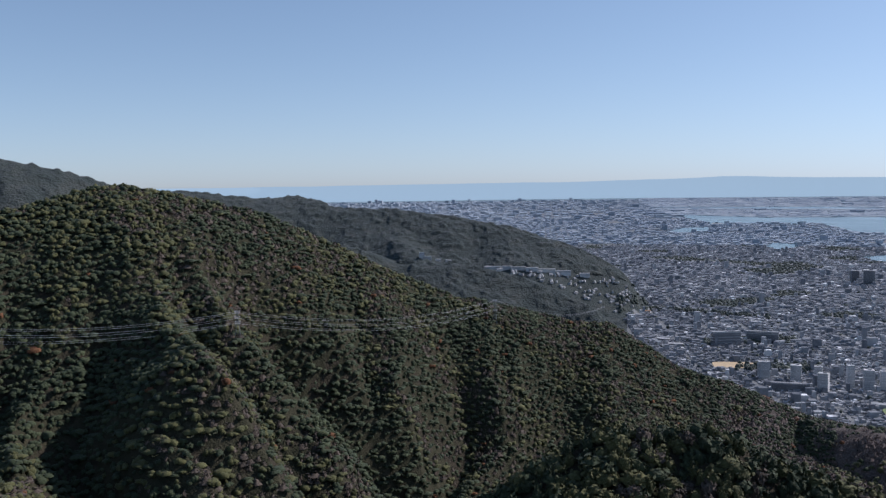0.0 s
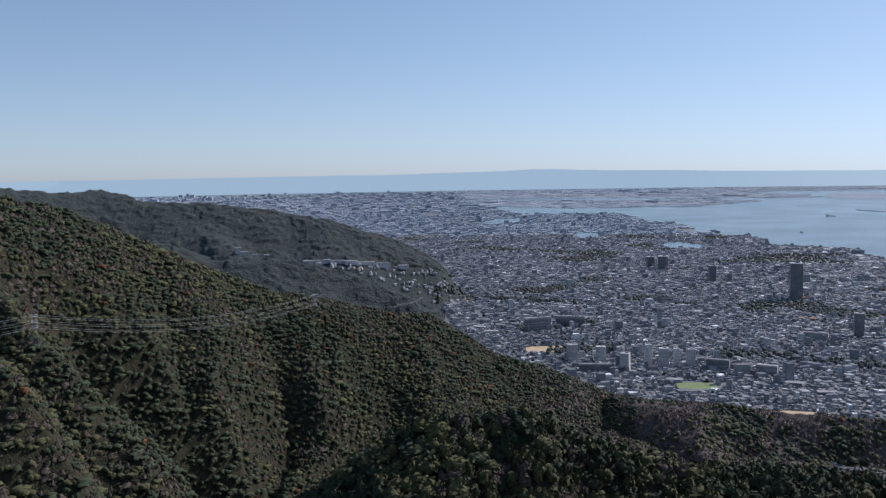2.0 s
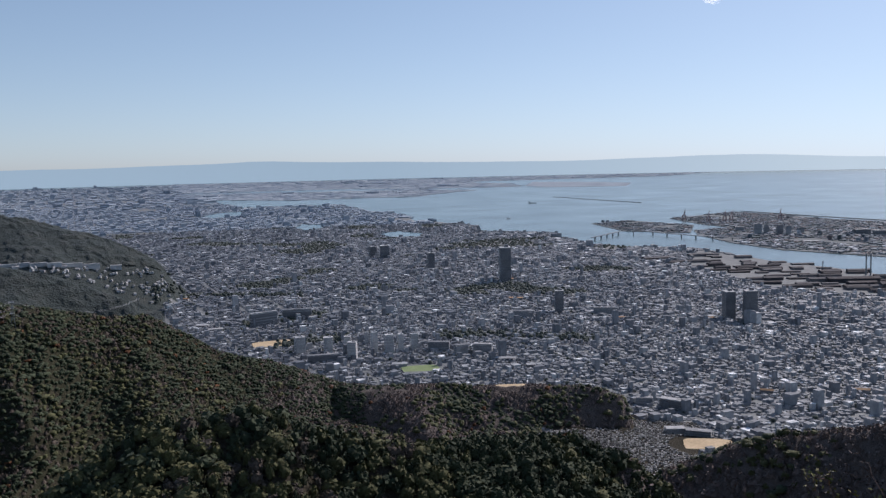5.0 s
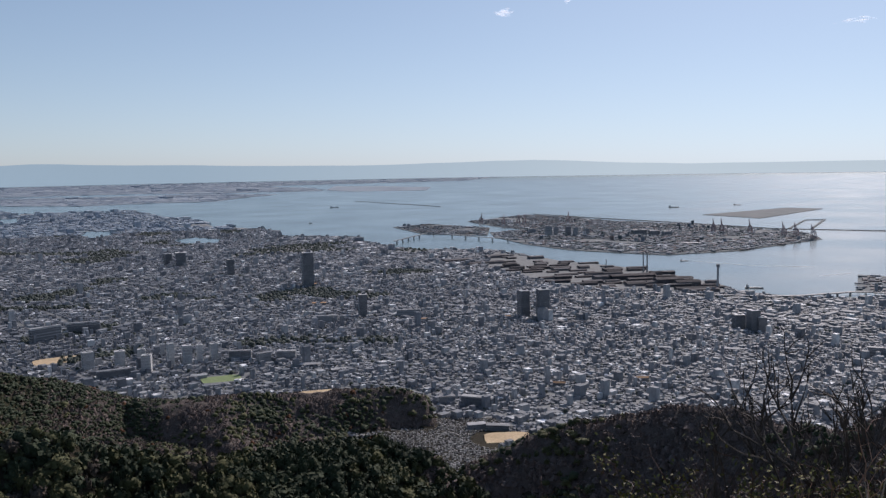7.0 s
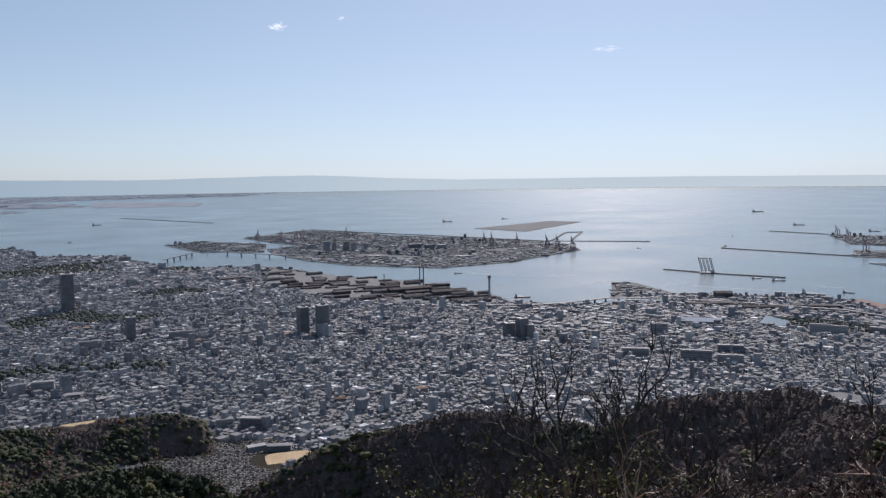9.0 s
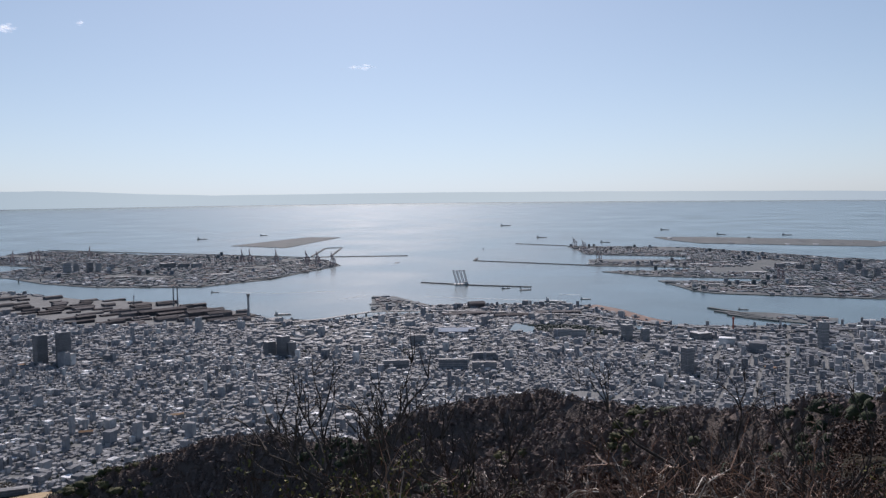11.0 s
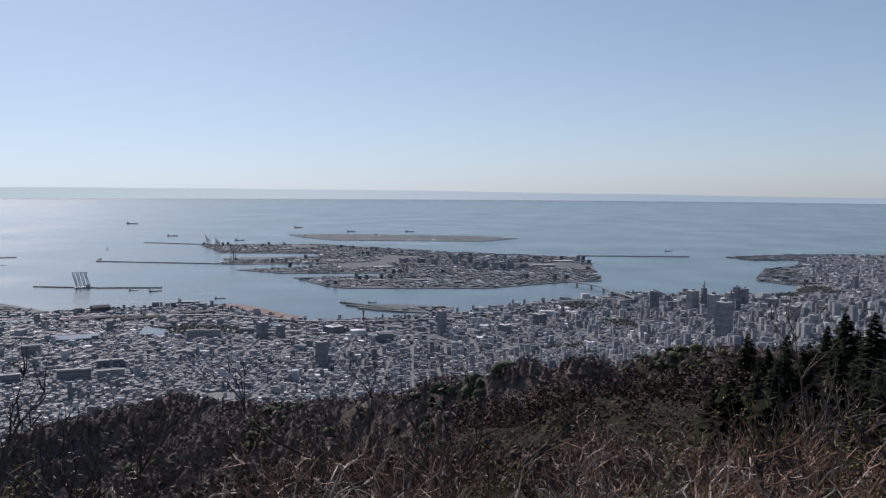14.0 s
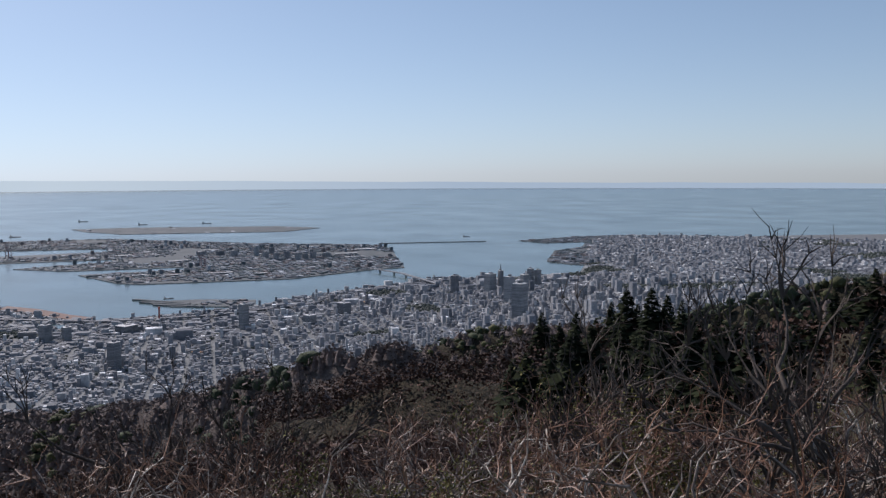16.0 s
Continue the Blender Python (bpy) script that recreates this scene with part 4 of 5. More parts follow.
def plants():
    g = np.random.default_rng(21)
    shrubs = [bare_plant("bare_shrub", 200 + i, 3.2, 3 + i % 3, 0.5, (4, 4, 4), (0.036, 0.021, 0.011, 0.0055), "leafless brown winter shrub with many forked twigs on the slope", "shrub", "thicket below the lookout") for i in range(6)]
    leafy = [bare_plant("leafy_shrub", 300 + i, 2.4, 5, 0.6, (4, 4, 2), (0.022, 0.013, 0.008, 0.006), "evergreen shrub with small olive-yellow leaves on the slope", "shrub", "leafy shrubs below the lookout", leaves=3400) for i in range(2)]
    trees = [bare_plant("bare_tree", 400 + i, 5.0, 2 + i % 2, 0.3, (5, 5, 4), (0.068, 0.040, 0.023, 0.013), "slender leafless young tree with upright branches", "tree", "bare young trees", crook=0.14, bark=M_TRUNK, sprig=M_TRUNK) for i in range(3)]
    tops_az, tops_el = [55, 62, 72, 84, 94, 105, 117, 128, 138, 150], [-21, -19.5, -18.5, -16.0, -15.6, -14.6, -14.2, -12.2, -10.6, -9]
    first = {}

    def put(proto, az, d, tall, base_height, turn):
        m = stand(az, d, 0, turn)
        s = tall / base_height
        if proto not in first:
            first[proto] = True
            proto.matrix_basis = m
            proto.scale = (s, s, s)
            return
        ob = copy_thing(proto, m)
        ob.scale = (s, s, s)

    for ring, (d, count) in enumerate(((8.0, 14), (10.5, 18), (14, 20), (19, 22), (26, 22))):
        for k in range(count):
            az = 58 + 90 * ((k + g.random()) / count)
            dd = d * (0.9 + 0.25 * g.random())
            if az < 80 and g.random() < 0.45:
                continue
            el = np.interp(az, tops_az, tops_el) + g.normal() * 0.8 - 0.6
            ground = float(height(np.array([az]), np.array([dd]))[0])
            tall = EYE + dd * math.tan(radians(el)) - ground
            if tall < 0.7:
                continue
            leaf = g.random() < (0.25 if az < 76 and dd < 15 else 0.015)
            if leaf:
                put(leafy[k % 2], az, dd, tall * 0.85, 2.4, g.random() * 360)
            else:
                put(shrubs[(k + ring) % 6], az, dd, tall, 3.2, g.random() * 360)
    for k, (az, el, dd) in enumerate([(62, -18.3, 9.5), (64.3, -17.4, 10), (66.8, -17.0, 10.5), (69, -17.6, 10), (60, -19, 10), (118.5, -12.4, 14), (126, -12.7, 13), (104, -17.4, 10), (110.5, -17.6, 9.5)]):
        ground = float(height(np.array([az]), np.array([float(dd)]))[0])
        put(leafy[k % 2], az, dd, EYE + dd * math.tan(radians(el)) - ground, 2.4, g.random() * 360)
    for k, (az, el, dd) in enumerate([(66.0, -10.4, 12), (68.8, -11.5, 13), (72.5, -12.6, 15), (59.5, -13.2, 14), (77, -14, 16), (90.6, -11.2, 18), (97.8, -11.3, 19), (99.5, -12.6, 16),
                                      (122.0, -7.4, 14), (126.5, -7.3, 15), (132.6, -5.8, 14), (138.2, -3.6, 11), (141.5, -4.0, 12)]):
        ground = float(height(np.array([az]), np.array([float(dd)]))[0])
        put(trees[k % 3], az, dd, EYE + dd * math.tan(radians(el + 1.0)) - ground, 5.0, g.random() * 360)


plants()


def conifer_mesh(seed):
    """Tiers of drooping sprays round a straight stem, unit height."""
    g = np.random.default_rng(seed)
    n = 330
    z = 0.12 + 0.88 * g.random(n) ** 0.85
    reach = 0.19 * (1.02 - z) ** 0.75 * (0.55 + 0.6 * g.random(n))
    a = g.random(n) * 6.283
    out = np.stack([np.cos(a), np.sin(a), -0.25 - 0.3 * g.random(n)], -1)
    side = np.stack([-np.sin(a), np.cos(a), 0.3 * g.normal(size=n)], -1)
    base = np.stack([0 * a, 0 * a, z], -1) + out * reach[:, None] * 0.25
    tip = base + out * reach[:, None]
    w = side * (0.018 + 0.22 * reach)[:, None]
    v = np.stack([base, (base + tip) / 2 + w, tip, (base + tip) / 2 - w + np.array((0, 0, 0.008))], 1).reshape(-1, 3)
    return v, np.arange(4 * n).reshape(n, 4)


def conifers():
    g = np.random.default_rng(5)
    protos = []
    for i in range(3):
        top = tagged(new("conifer"), "tall dark cedar standing in a dense row", "tree", "dark cedars on the ridge")
        v, f = conifer_mesh(60 + i)
        v2, f2 = tubes([[(np.array((0.0, 0.0, -0.05)), 0.018), (np.array((0.003, 0.0, 0.5)), 0.011), (np.array((0.0, 0.0, 0.97)), 0.003)]], 6)
        part("trunk", mesh_np("trunk", v2 * 12, [f2], [M_BARK], None, True), top)
        part("crown", mesh_np("crown", v * 12, [f], [M_NEEDLE]), top)
        protos.append(top)
    used = set()
    # bearing, slope of sight to the tip, distance
    wanted = [(119.0, -9.3, 200), (120.2, -9.9, 195), (121.3, -9.2, 195), (122.6, -9.6, 190), (123.6, -8.5, 180), (124.6, -7.6, 175), (125.3, -8.6, 178), (126.2, -7.5, 170), (127.2, -7.9, 172), (128.1, -8.3, 165),
              (129.2, -8.6, 165), (130.4, -8.9, 160), (131.6, -9.5, 160), (133.0, -9.2, 150), (134.5, -9.0, 140), (136.0, -8.6, 130), (137.2, -7.0, 105), (138.3, -6.6, 100), (139.4, -5.8, 95), (140.6, -5.4, 95), (142, -5, 95)]
    for az in np.arange(104, 119, 0.9):
        wanted.append((az + g.normal() * 0.2, -11.6 - 0.9 * g.random() + (az - 104) * 0.03, 330))
    for k in range(34):
        az = 117 + 26 * g.random()
        wanted.append((az, np.interp(az, [117, 124, 130, 137, 143], [-10.6, -9.6, -9.8, -8.6, -6.5]) - 0.8 * g.random(), np.interp(az, [117, 143], [175, 85]) * (0.85 + 0.2 * g.random())))
    for k, (az, el, d) in enumerate(wanted):
        ground = float(height(np.array([az]), np.array([float(d)]))[0])
        tall = min(20.0, max(5.0, EYE + d * math.tan(radians(el)) - ground))
        m, s = stand(az, d, 0, g.random() * 360), tall / 12
        ob = protos[k % 3]
        if k % 3 in used:
            ob = copy_thing(ob, m)
        else:
            used.add(k % 3)
            ob.matrix_basis = m
        w = s * (1.25 + 0.7 * g.random())
        ob.scale = (w, w, s)


conifers()


# ---- buildings ----
M_DARK = material("dark grey facade", [(0.12, 0.128, 0.14), (0.16, 0.168, 0.18), (0.21, 0.218, 0.23)], 30, 0.5, 0, obj=0.3)
M_MID = material("grey facade", [(0.16, 0.165, 0.175), (0.24, 0.245, 0.25), (0.34, 0.34, 0.34)], 30, 0.7, 0, obj=0.8)
M_STEEL = material("painted steel", [(0.16, 0.17, 0.18), (0.22, 0.23, 0.24)], 10, 0.5, 0, metal=0.2)
M_RED = material("red painted steel", [(0.30, 0.07, 0.05), (0.38, 0.10, 0.07)], 10, 0.5, 0)
M_CRANE = material("faded red-grey crane steel", [(0.27, 0.20, 0.20), (0.34, 0.27, 0.27)], 10, 0.6, 0)
M_TURF = material("pale green turf", [(0.16, 0.22, 0.09), (0.22, 0.28, 0.12)], 30, 0.95, 0.1)
M_BLUE = material("pale blue sheet roof", [(0.26, 0.31, 0.38), (0.32, 0.37, 0.44)], 40, 0.9, 0, spec=0.1)
M_SHED = material("harbour sheds", [(0.075, 0.10, 0.11), (0.11, 0.138, 0.158), (0.17, 0.14, 0.135), (0.155, 0.18, 0.205), (0.22, 0.245, 0.27), (0.64, 0.66, 0.68)], 200, 0.8, 0, island=0.9, spec=0.15, stops=(0.08, 0.35, 0.5, 0.65, 0.90, 1.05))
M_STONE = material("grave stones", [(0.08, 0.08, 0.08), (0.18, 0.18, 0.175), (0.36, 0.355, 0.34)], 12, 0.7, 0, island=1.0, spec=0.3)
M_FOAM = material("white wake", [(0.45, 0.5, 0.52), (0.6, 0.64, 0.66)], 20, 0.9, 0)
# the clouds' sunlit white is an emission of their own
M_CLOUD = material("white cloud", [(0.75, 0.77, 0.8), (0.85, 0.86, 0.88)], 200, 1.0, 0, spec=0.0, emit=((0.9, 0.93, 1.0), 1.1))
M_CLOUD.node_tree.nodes["Principled BSDF"].inputs["Alpha"].default_value = 0.12


def box_mesh(name, w, d, h, mat, z0=0.0, x0=0.0, y0=0.0, bevel=0.0):
    bm = bmesh.new()
    bmesh.ops.create_cube(bm, size=1.0)
    for v in bm.verts:
        v.co = Vector(((v.co.x * w + x0) * K, (v.co.y * d + y0) * K, ((v.co.z + 0.5) * h + z0) * K))
    if bevel:
        bmesh.ops.bevel(bm, geom=bm.edges[:], offset=bevel * K, segments=1, affect="EDGES")
    me = bpy.data.meshes.new(name)
    bm.to_mesh(me)
    bm.free()
    me.materials.append(mat)
    return me


def unit(name, label, category, group, wall, tall, floors):
    """A tower block ten metres square in plan at scale 1: wall, balcony bands, roof and stair head."""
    top = tagged(new(name), label, category, group)
    part("wall", box_mesh("wall", 10, 10, tall, wall, -4), top)
    band = box_mesh("balcony", 10.3, 10.35, tall / floors * 0.34, wall)
    for i in range(1, floors):
        part("balcony", band, top).location = (0, 0, i * tall / floors * K)
    part("roof", box_mesh("roof", 10.4, 10.4, tall * 0.015 + 0.4, M_CONC, tall - 4, bevel=0.1), top)
    part("stair_head", box_mesh("stair_head", 3.5, 3, tall * 0.07, wall, tall - 4 + tall * 0.015 + 0.4, 1.5, 1.0), top)
    return top


def placed(proto, used, az, d, sx, sy, sz, turn, h=None):
    h = float(height(np.array([az]), np.array([float(d)]))[0]) if h is None else h
    m = pose(*(polar(np.float64(az), np.float64(d), h) * K), 0, 0, turn)
    if proto in used:
        proto = copy_thing(proto, m)
    else:
        used.add(proto)
        proto.matrix_basis = m
    proto.scale = (sx, sy, sz)
    return proto


APARTMENTS = [(20.7, 2632, 52, 46), (22.6, 2620, 50, 43), (23.9, 2700, 40, 31), (24.2, 2488, 46, 46), (25.2, 2728, 22, 37), (25.7, 2588, 33, 57), (26.7, 2556, 45, 53), (27.5, 2584, 28, 49), (28.4, 2612, 39, 45)]
SLABS = [(30.1, 2564, 70, 32), (31.6, 2492, 42, 34), (33.1, 2512, 60, 32), (22.3, 2464, 104, 22), (18.4, 3280, 117, 56), (20.6, 3388, 123, 46), (41.4, 3456, 105, 28), (35.9, 3260, 88, 28), (43.9, 1904, 39, 18), (46.0, 1864, 77, 24), (47.4, 1660, 50, 9), (45.9, 1670, 40, 9), (71.5, 2988, 101, 30), (75.4, 2932, 109, 38), (77.5, 3160, 96, 28), (77.5, 2912, 89, 30), (82.8, 3800, 90, 38), (83.8, 3800, 77, 35), (86.0, 3896, 73, 28), (73.0, 3596, 73, 42)]
TOWERS = [(34.7, 4548, 61, 184), (49.2, 3444, 42, 109), (50.5, 3404, 46, 122), (38.3, 3416, 35, 88), (29.7, 5316, 43, 97), (26.6, 6048, 70, 93), (25.8, 6180, 49, 78), (63.1, 3448, 42, 58), (64.0, 3424, 42, 82), (64.5, 3428, 35, 56), (113.1, 4784, 38, 104)]
CENTRE = [(99.0, 3800, 36, 112), (90.9, 3040, 37, 92), (87.0, 3772, 43, 70), (88.2, 3768, 33, 58), (91.7, 3880, 78, 31), (115.5, 4828, 55, 110), (116.8, 4396, 50, 140), (117.5, 3812, 62, 165), (118.2, 5144, 34, 109), (118.7, 5156, 34, 99), (117.8, 4876, 42, 101), (121.7, 4492, 39, 85), (120.3, 5064, 61, 55), (122.8, 4188, 28, 52), (125.0, 6200, 33, 95), (103.3, 3840, 52, 39), (105.6, 4100, 55, 55)]


def buildings():
    g = np.random.default_rng(14)
    used = set()
    pale = unit("apartment_tower", "pale concrete apartment tower with balcony bands among low houses", "building", "apartment towers below the hills", M_CONC, 40, 13)
    slab = unit("slab_block", "long grey concrete slab block in the town", "building", "slab blocks in the town", M_MID, 20, 6)
    dark = unit("dark_tower", "dark grey high-rise tower standing above the houses", "building", "dark high-rises", M_DARK, 100, 22)
    city = unit("office_tower", "grey city-centre high-rise with flat roof", "building", "city-centre towers", M_MID, 80, 18)
    for proto, rows, base, deep in ((pale, [(a, d, w * 0.62, h * 1.12) for a, d, w, h in APARTMENTS], 40, 0.7), (slab, SLABS, 20, 0.25), (dark, TOWERS, 100, 0.9), (city, CENTRE, 80, 0.8)):
        for az, d, w, h in rows:
            side = proto in (slab,)
            placed(proto, used, az, d + w * deep * 0.5, w / 10 * 0.92, w * deep / 10 if not side else 1.8, (h + 4) / base, (-az + g.normal() * 9) if side else (-az * 0.6 + g.normal() * 8))
    # flats on the harbour islands
    flats = unit("island_tower", "grey residential tower on a harbour island", "building", "towers on the harbour islands", M_MID, 60, 15)
    for az, d, w, h in [(50.9, 7900, 62, 92), (51.4, 7950, 40, 78), (52.2, 7900, 48, 84), (52.7, 7850, 44, 80), (49.8, 8200, 70, 40), (53.4, 8050, 50, 48), (56.8, 8000, 120, 42), (57.8, 7950, 90, 40), (58.6, 7900, 80, 40),
                        (99.9, 7300, 36, 80), (100.5, 7100, 44, 52), (101.2, 6900, 40, 62), (101.9, 6950, 38, 70), (102.6, 6850, 44, 66), (103.1, 6900, 40, 50), (103.6, 6950, 44, 58), (104.5, 7050, 60, 40), (98.5, 7300, 50, 54), (97.6, 7400, 60, 42), (96.4, 7500, 70, 34), (100.9, 7450, 40, 60)]:
        placed(flats, used, az, d, w / 10, w * 0.6 / 10, h / 60, -az * 0.6 + g.normal() * 8, 6.0)
    spire = unit("spire_tower", "slim dark tower with a pointed mast on top", "building", "", M_DARK, 120, 26)
    cone = bmesh.new()
    bmesh.ops.create_cone(cone, cap_ends=True, segments=10, radius1=2.2 * K, radius2=0.4 * K, depth=34 * K)
    me = bpy.data.meshes.new("mast")
    cone.to_mesh(me)
    cone.free()
    me.materials.append(M_STEEL)
    part("mast", me, spire).location = (0, 0, (120 + 15) * K)
    placed(spire, used, 116.2, 4844, 2.4, 2.4, 1.1, 0)
    # mid-rise blocks that stand out of the nearer streets
    block = unit("mid_rise_block", "plain grey-white mid-rise block among houses", "building", "mid-rise blocks in the town", M_MID, 18, 5)
    for p, turn, sc in BLOCKS:
        placed(block, used, math.degrees(math.atan2(p[0], p[1])), math.hypot(p[0], p[1]), sc[0] / 10, sc[1] / 10, sc[2] / 18, math.degrees(turn))
    # the nearest houses
    house = tagged(new("house"), "small two-storey house with a pitched dark tiled roof", "house", "houses at the foot of the hills")
    part("wall", mesh_np("wall", np.concatenate([GABLE_V[:8], GABLE_V[8:]]) * 10, [GABLE_F[:4], np.array([(4, 7, 8), (5, 9, 6)])], [M_WALL_ONE]), house)
    rv = np.array([(-.55, -.6, .62), (.55, -.6, .62), (.55, 0, 1.02), (-.55, 0, 1.02), (.55, .6, .62), (-.55, .6, .62), (-.55, -.6, .59), (.55, -.6, .59), (.55, 0, .98), (-.55, 0, .98), (.55, .6, .59), (-.55, .6, .59)]) * 10
    rf = np.array([(0, 1, 2, 3), (3, 2, 4, 5), (7, 6, 9, 8), (8, 9, 11, 10), (0, 6, 7, 1), (4, 10, 11, 5)])
    part("roof", mesh_np("roof", rv, [rf], [M_ROOF_ONE]), house)
    pale_house = tagged(new("house"), "small white hillside house with a pale roof among trees", "house", "houses on the far shoulder")
    part("wall", mesh_np("wall", GABLE_V * 10, [GABLE_F[:4], np.array([(4, 7, 8), (5, 9, 6)])], [M_CONC]), pale_house)
    part("roof", mesh_np("roof", rv, [rf], [M_MID]), pale_house)
    for p, turn, sc in SINGLE:
        placed(house, used, math.degrees(math.atan2(p[0], p[1])), math.hypot(p[0], p[1]), sc[0] / 10, sc[1] / 10, sc[2] / 10, math.degrees(turn))
    # schools, halls and works with roofs that stand out
    for mat, label, name, rows in ((M_ORANGE, "broad hall with an orange-brown roof among grey houses", "tiled_hall", [(57.06, -14.47, 34), (51.58, -14.97, 30), (47.96, -10.5, 46), (42.31, -10.6, 40), (35.4, -9.3, 60), (96.0, -11.6, 40), (107.0, -8.7, 60), (13.4, -8.5, 40), (35.2, -8.0, 60)]),
                                   (M_CONC, "long white-roofed school block among houses", "school_block", [(34.6, -13.35, 60), (36.6, -13.8, 46), (27.4, -13.6, 42), (15.2, -10.6, 60), (14.5, -10.3, 46), (53.9, -9.25, 80), (63.1, -11.1, 60), (61.4, -15.3, 44), (62.6, -12.3, 60), (95.1, -10.0, 66), (70.2, -13.1, 40), (77.3, -12.0, 50), (82.0, -10.9, 60), (58.4, -12.4, 46), (44.3, -12.8, 40)])):
        hall = tagged(new(name), label, "building", "halls with bright roofs")
        part("wall", box_mesh("wall", 10, 10, 11, M_MID, -3), hall)
        hv = np.array([(-5.2, -5.3, 7.9), (5.2, -5.3, 7.9), (5.2, 0, 10.5), (-5.2, 0, 10.5), (5.2, 5.3, 7.9), (-5.2, 5.3, 7.9)])
        part("roof", mesh_np("roof", hv, [np.array([(0, 1, 2, 3), (3, 2, 4, 5)]), np.array([(0, 3, 5), (1, 4, 2)])], [mat]), hall)
        for az, el, w in rows:
            d, _ = spot(az, el)
            placed(hall, used, az, d, w / 10, w * 0.4 / 10, 1.3, -az + g.normal() * 10)
    # long pale sheds on the port island
    shed = tagged(new("warehouse"), "long pale warehouse on a harbour island quay", "building", "warehouses on the harbour islands")
    part("wall", box_mesh("wall", 10, 10, 10, M_MID, 0), shed)
    part("roof", box_mesh("roof", 10.2, 10.3, 1.2, M_CONC, 10, bevel=0.2), shed)
    for az, d, w in [(97.6, 6050, 170), (94.6, 6020, 120), (92.6, 6080, 100), (100.2, 5950, 90), (95.0, 7000, 150), (91.6, 7620, 150), (93.4, 7560, 120), (97.0, 7900, 140), (88.5, 9000, 150), (86.4, 9150, 110), (105.8, 7300, 190), (106.4, 7000, 170), (106.9, 7700, 210), (56.0, 6900, 120), (60.1, 7100, 150), (54.0, 7200, 110), (62.4, 7300, 130)]:
        placed(shed, used, az, d, w / 10, w * 0.26 / 10, 1.0, -az + 12, 4.0)
    # houses and flats along the far shoulder of the hills
    for k in range(125):
        az = 2.6 + 10.2 * g.random() ** 0.7
        lo, hi = np.interp(az, *SETTLED[1]), np.interp(az, *SETTLED[0])
        d, _ = spot(az, lo + (hi - lo) * (0.15 + 0.85 * g.random()))
        w = 9 + 7 * g.random()
        placed(pale_house, used, az, d, w / 10, w * 0.8 / 10, (8 + 5 * g.random()) / 10, g.random() * 90)
    row = unit("hillside_flats", "white block of flats on the wooded shoulder", "building", "flats on the shoulder", M_CONC, 14, 4)
    for az, el, w, h in [(-1.5, -4.9, 26, 40), (-1.1, -4.95, 40, 20), (-0.4, -5.05, 30, 12), (0.3, -5.12, 30, 10), (3.4, -5.62, 60, 14), (4.2, -5.68, 50, 20), (5.0, -5.72, 70, 18), (5.9, -5.8, 60, 20), (6.6, -5.85, 50, 16), (7.2, -5.95, 40, 26), (8.0, -6.05, 70, 26), (9.4, -6.2, 50, 22)]:
        d, _ = spot(az, el)
        placed(row, used, az, d, w / 10, 1.5, h / 14, -az)


M_ORANGE = material("orange-brown sheet roof", [(0.36, 0.20, 0.10), (0.46, 0.27, 0.14)], 20, 0.8, 0, obj=0.4)
M_WALL_ONE = material("single house walls", [(0.20, 0.20, 0.20), (0.36, 0.355, 0.34), (0.52, 0.51, 0.48)], 6, 0.85, 0, obj=0.7)
M_ROOF_ONE = material("single house roofs", [(0.07, 0.075, 0.085), (0.13, 0.135, 0.15), (0.26, 0.26, 0.27)], 6, 0.55, 0, obj=0.8)
buildings()


